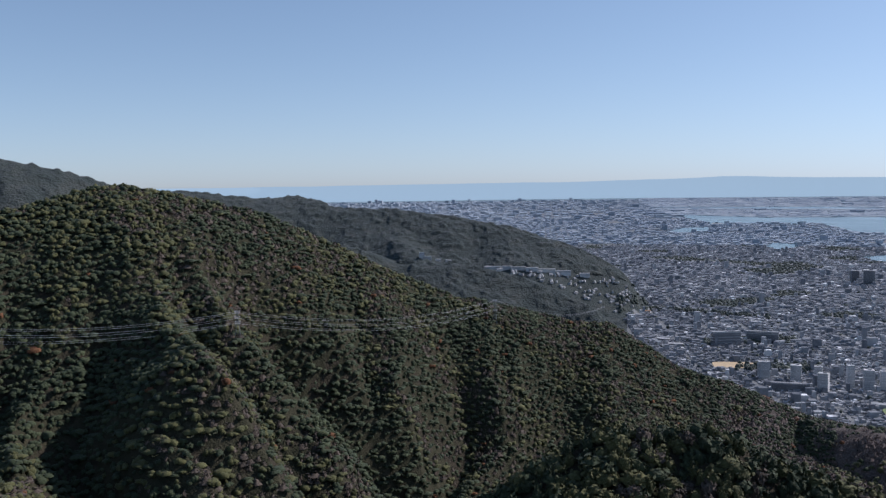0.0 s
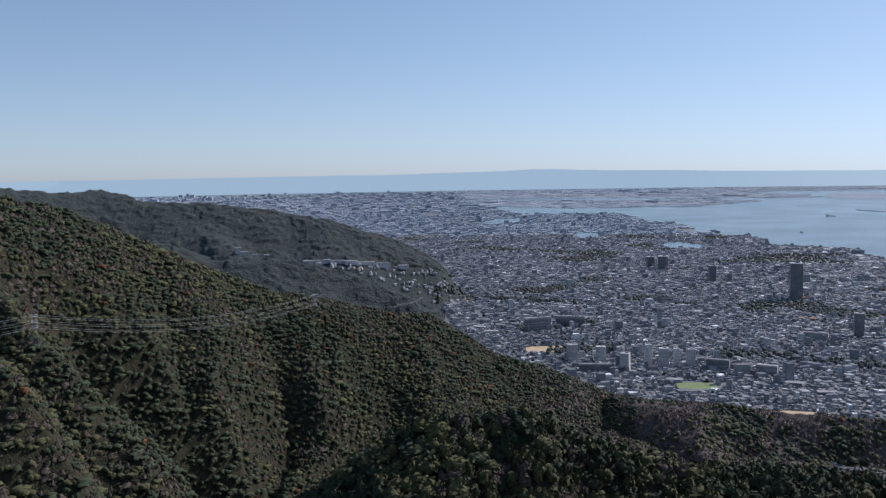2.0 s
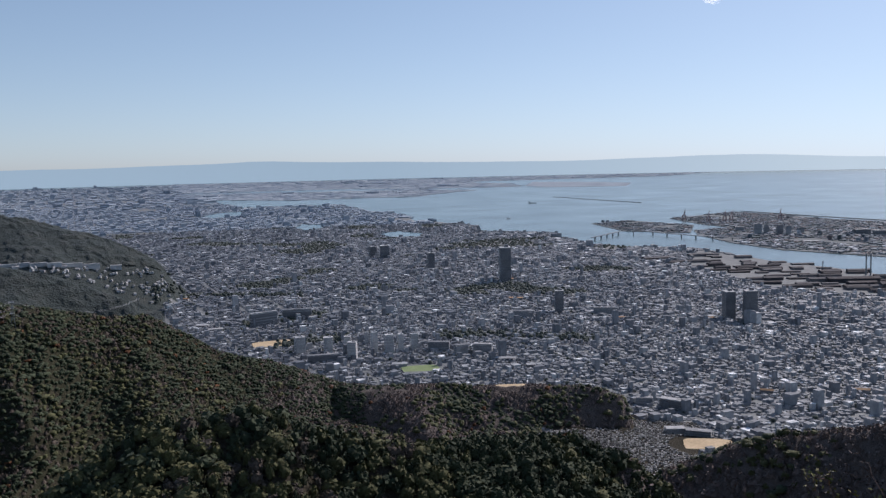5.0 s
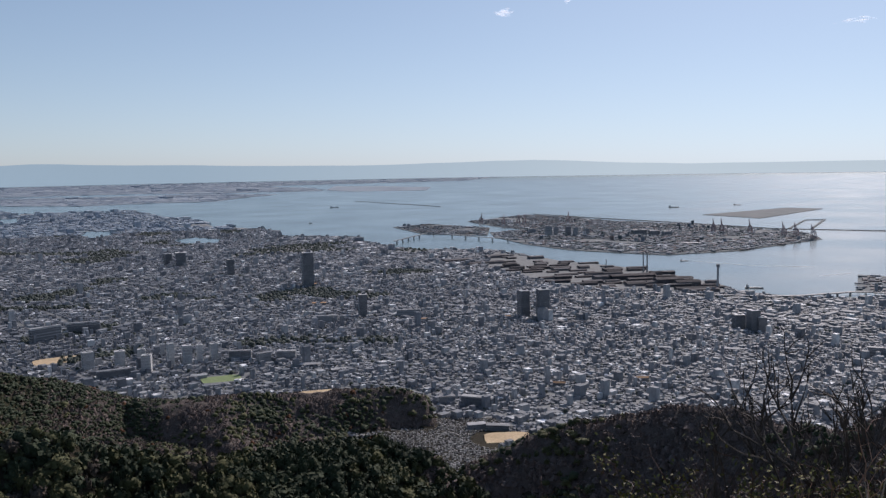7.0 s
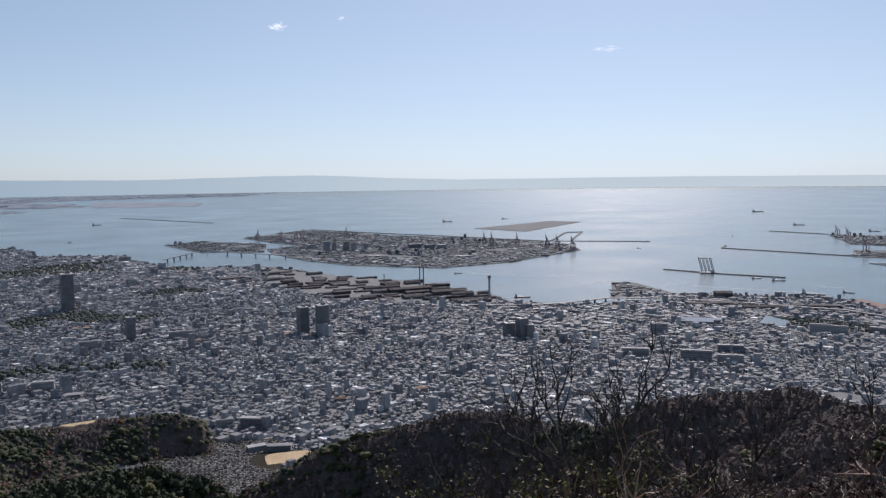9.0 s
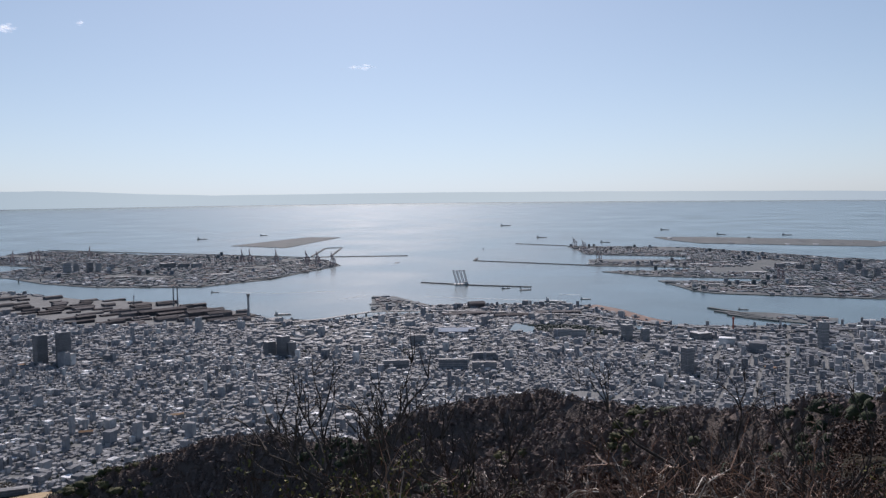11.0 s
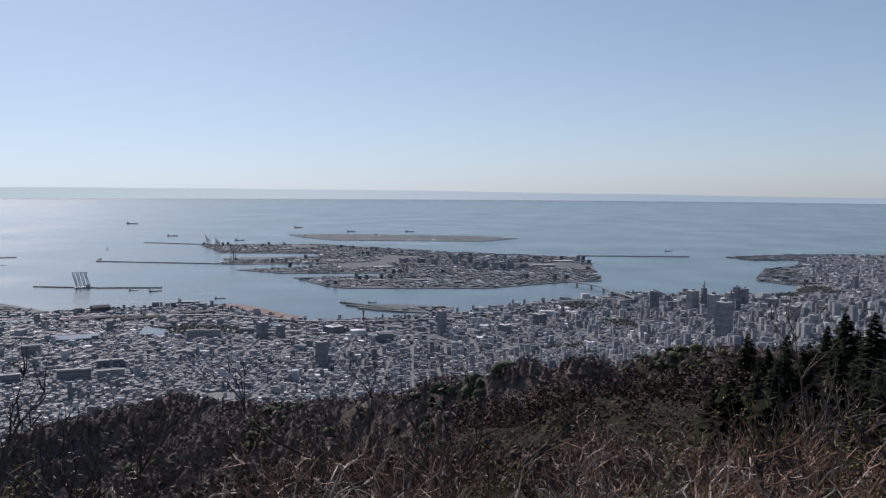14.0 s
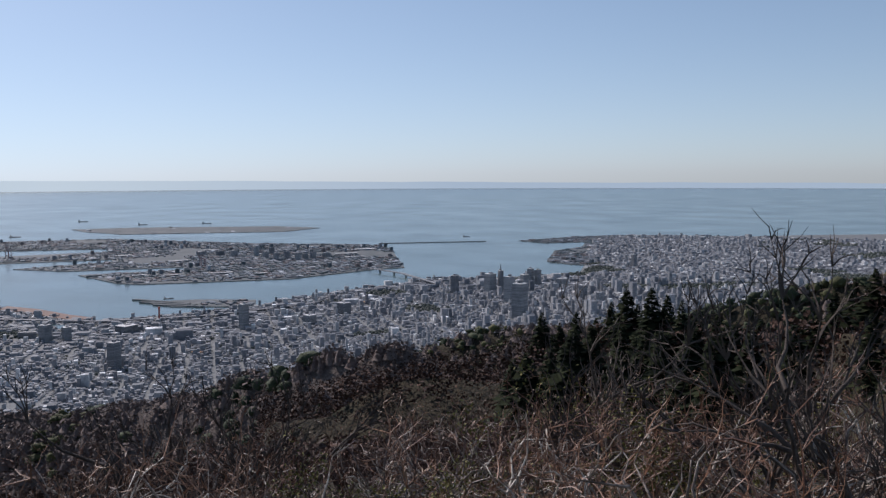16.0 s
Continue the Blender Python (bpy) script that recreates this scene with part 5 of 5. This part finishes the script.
def grounds():
    """School and sports grounds: shallow banked platforms."""
    for az, d, w, deep, z, mat, name, label in (
            (35.0, 1800, 92, 42, 205.0, M_SAND, "sports_ground", "pale sandy sports ground on a wooded terrace"), (48.1, 1592, 92, 80, None, M_SAND, "sports_ground", "sandy school yard beside dark school blocks"),
            (19.0, 2848, 140, 110, None, M_SAND, "sports_ground", "sandy ball ground among trees"), (28.8, 2312, 105, 70, None, M_TURF, "playing_field", "bright green playing field near apartment towers"),
            (85.8, 2300, 45, 50, None, M_SAND, "sports_ground", "small sandy yard by a road")):
        h = float(height(np.array([az]), np.array([float(d)]))[0]) if z is None else z
        bm = bmesh.new()
        n = 14
        up, low = [], []
        for i in range(n):
            t = 2 * math.pi * i / n
            c, s = math.cos(t), math.sin(t)
            c, s = math.copysign(abs(c) ** 0.45, c), math.copysign(abs(s) ** 0.45, s)
            up.append(bm.verts.new((c * w / 2 * K, s * deep / 2 * K, 4.5 * K)))
            low.append(bm.verts.new((c * w / 2 * 1.12 * K, s * deep / 2 * 1.12 * K, -14 * K)))
        bm.faces.new(up)
        for i in range(n):
            bm.faces.new((low[i], low[(i + 1) % n], up[(i + 1) % n], up[i]))
        me = bpy.data.meshes.new(name)
        bm.to_mesh(me)
        bm.free()
        me.materials.append(mat)
        me.materials.append(M_FLOOR)
        for face in me.polygons[1:]:
            face.material_index = 1
        ob = tagged(new(name, me), label, "sports field", kind="structure")
        ob.matrix_basis = pose(*(polar(np.float64(az), np.float64(d), h - 3) * K), 0, 0, -az + 8)
    # terraces of the hillside cemetery
    g = np.random.default_rng(77)
    az, d = np.meshgrid(np.arange(CEMETERY[0], CEMETERY[1], 0.135), np.arange(CEMETERY[2], CEMETERY[3], 9.0))
    az, d = az.ravel() + g.normal(size=az.size) * 0.02, d.ravel() + 5 * np.sin(az.ravel() * 1.7) + g.normal(size=az.size) * 0.6
    ok = (mountains(az, d) < plain(az, d)) & (g.random(az.size) < 0.9)
    for a, r, size in CLEAR:
        ok &= (d * d + r * r - 2 * d * r * np.cos(np.radians(az - a))) > (size + 12) ** 2
    az, d = az[ok], d[ok]
    p = polar(az, d, plain(az, d) - 0.5)
    n = len(p)
    v, f = stamp(BOX_V, BOX_F, p, np.radians(-az) + g.normal(size=n) * 0.1, np.stack([2.0 + 1.8 * g.random(n), 1.8 + 1.4 * g.random(n), 2.0 + 2.2 * g.random(n)], -1))
    tagged(new("grave_stones", mesh_np("grave_stones", v, [f], [M_STONE])), "curved rows of grey grave stones on a terraced slope", "cemetery", kind="stuff")


grounds()


# ---- harbour ----
def harbour_sheds():
    g = np.random.default_rng(31)
    groups = {False: ([], []), True: ([], [])}
    for name, outline in ISLES.items():
        if name in ("fill_island", "far_fill"):
            continue
        pitch = {"airport_island": 300, "far_spit": 330, "far_shore": 480}.get(name, 56)
        poly = [tuple(polar(np.float64(a), np.float64(k * 1000), 0.0)[:2]) for a, k in outline]
        lo, hi = np.min(poly, 0), np.max(poly, 0)
        u, w = np.meshgrid(np.arange(lo[0], hi[0], pitch), np.arange(lo[1], hi[1], pitch))
        x, y = u.ravel() + (g.random(u.size) - 0.5) * pitch * 0.5, w.ravel() + (g.random(u.size) - 0.5) * pitch * 0.5
        ok = inside(poly, x, y) & inside(poly, x + 35, y) & inside(poly, x - 35, y) & (fbm(x / 400, y / 400, 9, 2) > 0.28)
        x, y = x[ok], y[ok]
        n = len(x)
        core = fbm(x / 700, y / 700, 19, 2) > 0.56
        tall = np.where(core & (g.random(n) < 0.07), 18 + 22 * g.random(n), 4 + 6 * g.random(n))
        low = name == "airport_island"
        sc = np.stack([pitch * (0.5 + 0.9 * g.random(n)), pitch * (0.25 + 0.4 * g.random(n)), tall * (0.4 if low else 1)], -1)
        sc[:, :2] *= 0.3 if low else 1.0
        sc[:, :2] = np.where(((tall > 19) & (pitch < 100))[:, None], 24, sc[:, :2])
        v, f = stamp(BOX_V, BOX_F, np.stack([x, y, np.full(n, 3.8)], -1), radians(12) + np.where(g.random(n) < 0.7, 0, 1.57), sc)
        vs, fs = groups["far" in name]
        fs.append(f + sum(len(q) for q in vs))
        vs.append(v)
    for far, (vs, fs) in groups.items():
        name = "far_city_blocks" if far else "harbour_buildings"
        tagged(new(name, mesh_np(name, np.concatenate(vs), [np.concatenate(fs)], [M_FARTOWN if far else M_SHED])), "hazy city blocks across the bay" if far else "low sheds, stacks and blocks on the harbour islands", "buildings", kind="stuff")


harbour_sheds()


def bar(p, q, r, sides=4):
    return [(np.array(p, float), r), (np.array(q, float), r)]


def bar_part(name, bars, mat, parent, label="", sides=4):
    v, f = tubes(bars, sides)
    return part(name, mesh_np(name, v, [f], [mat]), parent, label)


def gantry_cranes():
    used = set()
    top = tagged(new("gantry_crane"), "tall container crane with raised boom on the quay", "crane", "quay cranes")
    for x in (-12, 12):
        for y in (-15, 15):
            bar_part("leg", [bar((x, y, 0), (x * 0.9, y * 0.8, 48), 3.2)], M_CRANE, top)
    for x, y, z in ((12, -14, 20), (12, 14, 20), (11, -13, 48), (11, 13, 48)):
        bar_part("portal_beam", [bar((-x, y, z), (x, y, z), 2.6)], M_CRANE, top)
    bar_part("girder", [bar((0, -30, 50), (0, 18, 50), 4.0)], M_CRANE, top)
    bar_part("boom", [bar((0, 18, 50), (0, 34, 96), 3.4)], M_CRANE, top)
    bar_part("mast", [bar((-6, 12, 50), (0, 10, 78), 2.2), bar((6, 12, 50), (0, 10, 78), 2.2), bar((0, 10, 78), (0, -28, 51), 1.4)], M_CRANE, top)
    part("cabin", box_mesh("cabin", 6, 8, 6, M_CONC, 51, 0, -20, 0.5), top)
    for az, d, turn in [(61.5, 8300, -50), (62.0, 8290, -50), (63.7, 8200, -50), (65.7, 7930, -45), (66.4, 7880, -45), (67.4, 7680, -45), (46.4, 9500, -60), (47.9, 9250, -60), (48.9, 9300, -60), (49.3, 9350, -60), (52.2, 9600, -60), (83.6, 9700, 60), (84.2, 9300, 60), (85.2, 7900, 60), (96.5, 6560, 15)]:
        m = pose(*(polar(np.float64(az), np.float64(d), 4.0) * K), 0, 0, turn)
        ob = copy_thing(top, m) if top in used else top
        used.add(top)
        ob.matrix_basis = m
        ob.scale = (1.25, 1.25, 1.25)


gantry_cranes()


def works():
    """Long dark steelworks halls along the eastern quays."""
    used = set()
    top = tagged(new("works_hall"), "long low brown-roofed steelworks hall near the quay", "building", "steelworks halls by the quay")
    part("wall", box_mesh("wall", 10, 10, 14, M_WORKS, -3), top)
    v = np.array([(-5.2, -5.3, 10.6), (5.2, -5.3, 10.6), (5.2, 0, 14.5), (-5.2, 0, 14.5), (5.2, 5.3, 10.6), (-5.2, 5.3, 10.6)])
    part("roof", mesh_np("roof", v, [np.array([(0, 1, 2, 3), (3, 2, 4, 5)]), np.array([(0, 3, 5), (1, 4, 2)])], [M_WORKS]), top)
    g = np.random.default_rng(62)
    quarter = [(a, 1000 * k) for a, k in WORKS]
    yard = []
    for d in np.arange(4560, 6300, 98):
        for az in np.arange(47.0, 62, 1.6):
            az1, d1 = az + 0.7 * g.normal() * 0.4, d + 18 * g.normal() + (az - 54) * 6
            if inside(quarter, np.array([az1]), np.array([d1]))[0] and g.random() < 0.85:
                yard.append((az1, d1, 60 + 90 * g.random(), 30 + 26 * g.random(), 0.7 + 1.1 * g.random() ** 3))
    for az, d, w, deep, h in yard + [(56.4, 4980, 260, 60, 2.2), (58.7, 4820, 150, 70, 2.6), (59.9, 4760, 130, 60, 2.2), (60.9, 4560, 160, 50, 1.3), (46.6, 5700, 260, 60, 1.2), (44.9, 5900, 240, 60, 1.2), (76.4, 4560, 260, 60, 1.2), (79.5, 4500, 200, 60, 1.2), (82.5, 4620, 230, 60, 1.2), (77.0, 4850, 90, 60, 2.6)]:
        placed(top, used, az, d, w / 10, deep / 10, h, -az + 28 - (az - 45) * 0.4)


M_RUST = material("rusty quay yard", [(0.17, 0.105, 0.085), (0.23, 0.145, 0.115), (0.26, 0.20, 0.17)], 50, 0.9, 0.1)
M_WORKS = material("rusty brown sheet roofs", [(0.065, 0.062, 0.066), (0.105, 0.092, 0.092), (0.17, 0.16, 0.16)], 60, 0.9, 0, obj=0.9, spec=0.1)
works()


def chimneys():
    for az, d, w, h, mat, label in [(61.8, 4700, 15, 127, M_MID, "grey power-station chimney with a wider cap"), (57.1, 5300, 9, 124, M_STEEL, "slim twin steel chimney by the quay"), (57.35, 5300, 9, 124, M_STEEL, "slim twin steel chimney by the quay"), (54.7, 5476, 6, 55, M_STEEL, "thin short works chimney"), (93.7, 4104, 9, 79, M_RED, "slender red harbour tower")]:
        top = tagged(new("chimney" if mat is not M_RED else "harbour_tower"), label, "tower")
        bar_part("shaft", [[(np.array((0, 0, -3.0)), w * 0.5), (np.array((0, 0, h * 0.5)), w * 0.40), (np.array((0, 0, h * 0.9)), w * 0.42)]], mat, top, "", 12)
        bar_part("cap", [[(np.array((0, 0, h * 0.88)), w * 0.62), (np.array((0, 0, h)), w * 0.62), (np.array((0, 0, h + 0.5)), 0.3)]], mat, top, "", 12)
        z = float(height(np.array([az]), np.array([float(d)]))[0])
        top.matrix_basis = pose(*(polar(np.float64(az), np.float64(d), z) * K))


chimneys()


def strip(name, pts, width, z0, z1, mat, label, category, kind="structure", piers=0.0):
    """A long low bar along a line of (bearing, km): breakwaters, bridges, wakes."""
    bm = bmesh.new()
    xy = [Vector(polar(np.float64(a), np.float64(k * 1000), 0.0)[:2]) for a, k in pts]
    rings = []
    for i, p in enumerate(xy):
        t = (xy[min(i + 1, len(xy) - 1)] - xy[max(i - 1, 0)]).normalized()
        n = Vector((-t.y, t.x)) * width / 2
        rings.append([bm.verts.new((q.x * K, q.y * K, z * K)) for q, z in ((p + n, z0), (p + n, z1), (p - n, z1), (p - n, z0))])
    for a, b in zip(rings, rings[1:]):
        for k in range(4):
            bm.faces.new((a[k], a[(k + 1) % 4], b[(k + 1) % 4], b[k]))
    bm.faces.new(rings[0])
    bm.faces.new(rings[-1][::-1])
    bmesh.ops.recalc_face_normals(bm, faces=bm.faces)
    me = bpy.data.meshes.new(name)
    bm.to_mesh(me)
    bm.free()
    me.materials.append(mat)
    if not piers:
        return tagged(new(name, me), label, category, kind=kind)
    top = tagged(new(name), label, category)
    part("deck", me, top)
    post = box_mesh("pier", 5, width * 0.5, z0 + 6, mat, -6)
    for a, b in zip(xy, xy[1:]):
        n = max(1, int((b - a).length / piers))
        for i in range(n):
            q = a.lerp(b, (i + 0.5) / n)
            ob = part("pier", post, top)
            ob.matrix_basis = pose(q.x * K, q.y * K, 0, 0, 0, math.degrees(math.atan2((b - a).y, (b - a).x)))
    return top


for line in ([(76.9, 8.01), (84.6, 7.5)], [(79.7, 10.39), (83.1, 9.97)], [(108, 8.42), (115.2, 8.61)], [(73.3, 6.2), (77, 5.98), (80.7, 5.87)], [(49.9, 11.18), (54, 10.3), (58.6, 9.61), (65.4, 8.75), (72.4, 8.69)],
             [(66, 8.8), (66.9, 10.0), (68, 10.09), (67.3, 8.85)], [(38, 16), (43.7, 13.4)], [(76.9, 8.01), (77.1, 8.3)]):
    strip("breakwater", line, 22, -6, 6, M_QUAY, "long low concrete breakwater in the bay", "breakwater")
for line in ([(92.2, 4.96), (95.6, 4.70)], [(92.6, 4.84), (96.0, 4.64)], [(93.4, 4.72), (96.4, 4.57)]):
    strip("finger_pier", line, 26, -6, 7, M_QUAY, "narrow concrete finger pier in the old harbour", "pier")
strip("quay_yard", [(84.6, 4.93), (86.3, 4.74), (88.0, 4.48), (89.4, 4.34)], 90, -6, 9, M_RUST, "rust-red storage quay at the water's edge", "quay")
strip("expressway", [(44, 4.45), (51.6, 4.40), (58.5, 4.39), (65.0, 4.38), (67.0, 4.46), (69.9, 4.66), (73, 4.66), (77.7, 4.61), (84.3, 4.49), (90, 4.2), (97, 4.2), (104, 4.5)], 22, 14, 18, M_MID, "elevated grey expressway on piers along the waterfront", "bridge", piers=70)
strip("inland_viaduct", [(56, 4.0), (62.3, 3.97), (70.6, 3.77), (77.7, 3.62), (84, 3.4), (92, 3.3)], 16, 12, 15, M_MID, "elevated grey road on piers through the town", "bridge", piers=70)
strip("island_bridge", [(40.5, 7.3), (42.4, 7.93), (44, 7.9), (45.8, 7.62), (47.6, 7.4), (50, 7.2)], 22, 24, 29, M_STEEL, "long grey bridge on piers to the harbour island", "bridge", piers=130)
strip("island_bridge", [(107.6, 6.0), (109.5, 5.72), (110.8, 5.4), (112.2, 5.1)], 26, 18, 23, M_MID, "pale road bridge to the port island", "bridge", piers=130)
for line in ([(60.2, 5.95), (64, 5.75), (67.5, 5.78)], [(69.5, 5.5), (67.8, 5.35)], [(71.7, 7.85), (71.2, 7.7)], [(84.0, 5.45), (82.5, 5.5)], [(73.5, 5.4), (80, 5.2), (83, 5.2)], [(68, 15.5), (74, 15.3)]):
    strip("wake", line, 14, 0.05, 0.35, M_FOAM, "thin white wake on the water", "wake")
for outline in BASINS:
    z = max(float(height(np.array([a]), np.array([k * 1000.0]))[0]) for a, k in outline)
    island("water", outline, z + 1.0, M_SEA, "still grey harbour basin between quays", "water")


def ships():
    g = np.random.default_rng(44)
    top = tagged(new("cargo_ship"), "small dark cargo ship with a pale deckhouse at sea", "ship", "ships in the bay")
    bm = bmesh.new()
    rings = []
    for x, w in ((-45, 6), (-40, 8), (25, 8), (40, 4.5), (47, 0.6)):
        rings.append([bm.verts.new((x * K, y * K, z * K)) for y, z in ((-w, 6), (-w * 0.7, -3), (w * 0.7, -3), (w, 6))])
    for a, b in zip(rings, rings[1:]):
        for k in range(4):
            bm.faces.new((a[k], a[(k + 1) % 4], b[(k + 1) % 4], b[k]))
    bm.faces.new(rings[0])
    bm.faces.new(rings[-1])
    bmesh.ops.recalc_face_normals(bm, faces=bm.faces)
    me = bpy.data.meshes.new("hull")
    bm.to_mesh(me)
    bm.free()
    me.materials.append(M_DARK)
    part("hull", me, top)
    part("deckhouse", box_mesh("deckhouse", 12, 11, 12, M_CONC, 6, -33, 0, 0.5), top)
    part("funnel", box_mesh("funnel", 4, 4, 5, M_DARK, 18, -36, 0, 0.5), top)
    part("mast", box_mesh("mast", 0.8, 0.8, 14, M_STEEL, 6, 20, 0), top)
    first = True
    for az, km, size, turn in [(59.0, 12.5, 1.6, 10), (62.9, 13.1, 1.2, 0), (79.0, 15.2, 2.0, 0), (81.4, 11.6, 1.5, 5), (77.5, 9.5, 0.8, 90), (71.7, 7.9, 0.5, 30), (59.7, 5.94, 0.6, 10), (36.6, 13.8, 1.5, 0), (35.0, 10.2, 0.8, 60),
                               (85.6, 10.6, 1.3, 0), (89.4, 13.6, 1.5, 0), (92.9, 12.4, 1.4, 0), (96.8, 12.4, 1.4, 0), (113.9, 9.3, 0.9, 20), (79.0, 5.78, 0.7, 20), (80.3, 5.7, 0.9, 10), (94.3, 4.95, 0.6, 0), (84.3, 5.25, 0.7, 0), (82.3, 5.1, 1.4, -10), (112.0, 5.62, 1.0, 30), (64.0, 4.75, 1.0, 0)]:
        m = pose(*(polar(np.float64(az), np.float64(km * 1000), 0.0) * K), 0, 0, -az + turn)
        if first:
            ob, first = top, False
            ob.matrix_basis = m
        else:
            ob = copy_thing(top, m)
        ob.scale = (size, size, size)
    crane = tagged(new("floating_crane"), "big floating crane with leaning lattice jibs on a barge", "crane ship")
    part("barge", box_mesh("barge", 100, 46, 10, M_STEEL, -3, 0, 0, 1.5), crane)
    part("deckhouse", box_mesh("deckhouse", 22, 30, 16, M_CONC, 7, 34, 0, 0.6), crane)
    for x0 in (-34, -10, 14, 38):
        bars = [bar((x0, -9, 7), (x0 - 26, 0, 104), 2.6), bar((x0, 9, 7), (x0 - 26, 0, 104), 2.6), bar((x0 + 10, 0, 7), (x0 - 14, 4, 92), 2.4), bar((x0 - 26, 0, 104), (x0 - 6, 4, 96), 3.0)]
        bars += [bar((x0 - 26 * t, -9 + 9 * t, 7 + 97 * t), (x0 + 10 - 26 * t, 3, 7 + 90 * t), 1.0) for t in (0.15, 0.3, 0.45, 0.6, 0.75, 0.9)]
        bar_part("jib", bars, M_CRANE, crane)
    crane.matrix_basis = pose(*(polar(np.float64(76.0), np.float64(6030.0), 0.0) * K), 0, 0, -76)
    hall = tagged(new("harbour_hall"), "broad hall with a pale blue sheet roof by the harbour", "building")
    part("wall", box_mesh("wall", 180, 110, 16, M_MID, -3), hall)
    part("roof", box_mesh("roof", 184, 114, 2, M_BLUE, 13, 0, 0, 0.6), hall)
    z = float(height(np.array([75.6]), np.array([3940.0]))[0])
    hall.matrix_basis = pose(*(polar(np.float64(75.6), np.float64(3940.0), z) * K), 0, 0, -75.6)


ships()


# ---- power line over the wooded slope ----
def meets(az, el, start=650.0):
    d = np.arange(start, 2200.0, 4.0)
    h = height(np.full_like(d, az), d)
    i = np.nonzero(EYE + d * math.tan(radians(el)) < h)[0]
    i = i[0] if len(i) else len(d) - 1
    return float(d[i]), float(h[i])


def power_line():
    arms = []
    for az, base, tip in ((-31, -9.6, -7.6), (-13.8, -9.75, -7.95), (3.4, -9.3, -7.65), (10.6, -9.3, -7.9)):
        d, h = meets(az, base)
        tall = EYE + d * math.tan(radians(tip)) - h
        top = tagged(new("pylon"), "lattice steel pylon with three pairs of cross arms above the trees", "pylon", "pylons of the power line")
        for x in (-1, 1):
            for y in (-1, 1):
                bar_part("leg", [[(np.array((x * 3.2, y * 3.2, -2.0)), 0.28), (np.array((x * 1.0, y * 1.0, tall * 0.6)), 0.22), (np.array((x * 0.5, y * 0.5, tall)), 0.16)]], M_STEEL, top)
        brace = []
        for i in range(8):
            t0, t1 = i / 8 * tall, (i + 1) / 8 * tall
            w0, w1 = 3.2 - 2.6 * i / 8, 3.2 - 2.6 * (i + 1) / 8
            brace += [bar((-w0, -w0, t0), (w1, -w1, t1), 0.13), bar((w0, w0, t0), (-w1, w1, t1), 0.13), bar((-w0, w0, t0), (-w1, -w1, t1), 0.13), bar((w0, -w0, t0), (w1, w1, t1), 0.13)]
        bar_part("bracing", brace, M_STEEL, top)
        tips = []
        for k, u in enumerate((0.96, 0.76, 0.56)):
            z, reach = tall * u, 7.5 + (1.0 if k == 1 else 0)
            arm = bar_part("cross_arm", [bar((0, -reach, z), (0, reach, z), 0.24), bar((0, -reach, z), (0, 0, z + 2.4), 0.15), bar((0, reach, z), (0, 0, z + 2.4), 0.15)], M_STEEL, top)
            for y in (-reach, reach):
                bar_part("insulator", [bar((-3.4, y, z - 0.5), (3.4, y, z - 0.5), 0.36)], M_INSUL, arm, "white insulator string", 6)
                tips.append((y, z - 0.6))
        m = pose(*(polar(np.float64(az), np.float64(d), h) * K), 0, 0, -az)
        top.matrix_basis = m
        arms.append([np.array((m @ Vector((0, y * K, z * K)))[:]) / K for y, z in tips])
    for a, b in zip(arms, arms[1:]):
        for p, q in zip(a, b):
            n = 24
            sag = 0.035 * np.linalg.norm(q - p)
            pts = [(p + (q - p) * i / n - np.array((0, 0, sag * 4 * (i / n) * (1 - i / n))), 0.11) for i in range(n + 1)]
            v, f = tubes([pts], 4)
            tagged(new("power_cable", mesh_np("power_cable", v, [f], [M_CABLE])), "bright steel cable slung between pylons", "cable", "cables of the power line")


M_CABLE = material("aluminium cable", [(0.5, 0.5, 0.5), (0.6, 0.6, 0.6)], 5, 0.45, 0, metal=0.3)
M_INSUL = material("white porcelain", [(0.7, 0.7, 0.7), (0.8, 0.8, 0.8)], 5, 0.3, 0)
power_line()


def clouds():
    g = np.random.default_rng(91)
    for az, el, w, h in ((48.0, 9.6, 640, 260), (69.4, 7.95, 900, 150), (52.2, 10.2, 300, 120)):
        bm = bmesh.new()
        for i in range(26):
            u, v = g.normal() * 0.3, g.normal() * 0.25
            r = (0.10 + 0.12 * g.random()) * max(0.25, 1 - abs(u))
            mtx = Matrix.Translation((u * w * K, g.normal() * 40 * K, (v * h + 0.25 * u * h) * K)) @ Matrix.Diagonal((r * w * 0.8 * K, r * w * 0.5 * K, r * h * 0.9 * K, 1))
            bmesh.ops.create_icosphere(bm, subdivisions=2, radius=1.0, matrix=mtx)
        me = bpy.data.meshes.new("cloud")
        bm.to_mesh(me)
        bm.free()
        for p in me.polygons:
            p.use_smooth = True
        me.materials.append(M_CLOUD)
        ob = tagged(new("cloud", me), "small ragged white cloud in a pale sky", "cloud", "small clouds")
        d = 30000.0
        ob.matrix_basis = pose(*(polar(np.float64(az), np.float64(d), EYE + d * math.tan(radians(el))) * K), 0, 0, -az)


clouds()
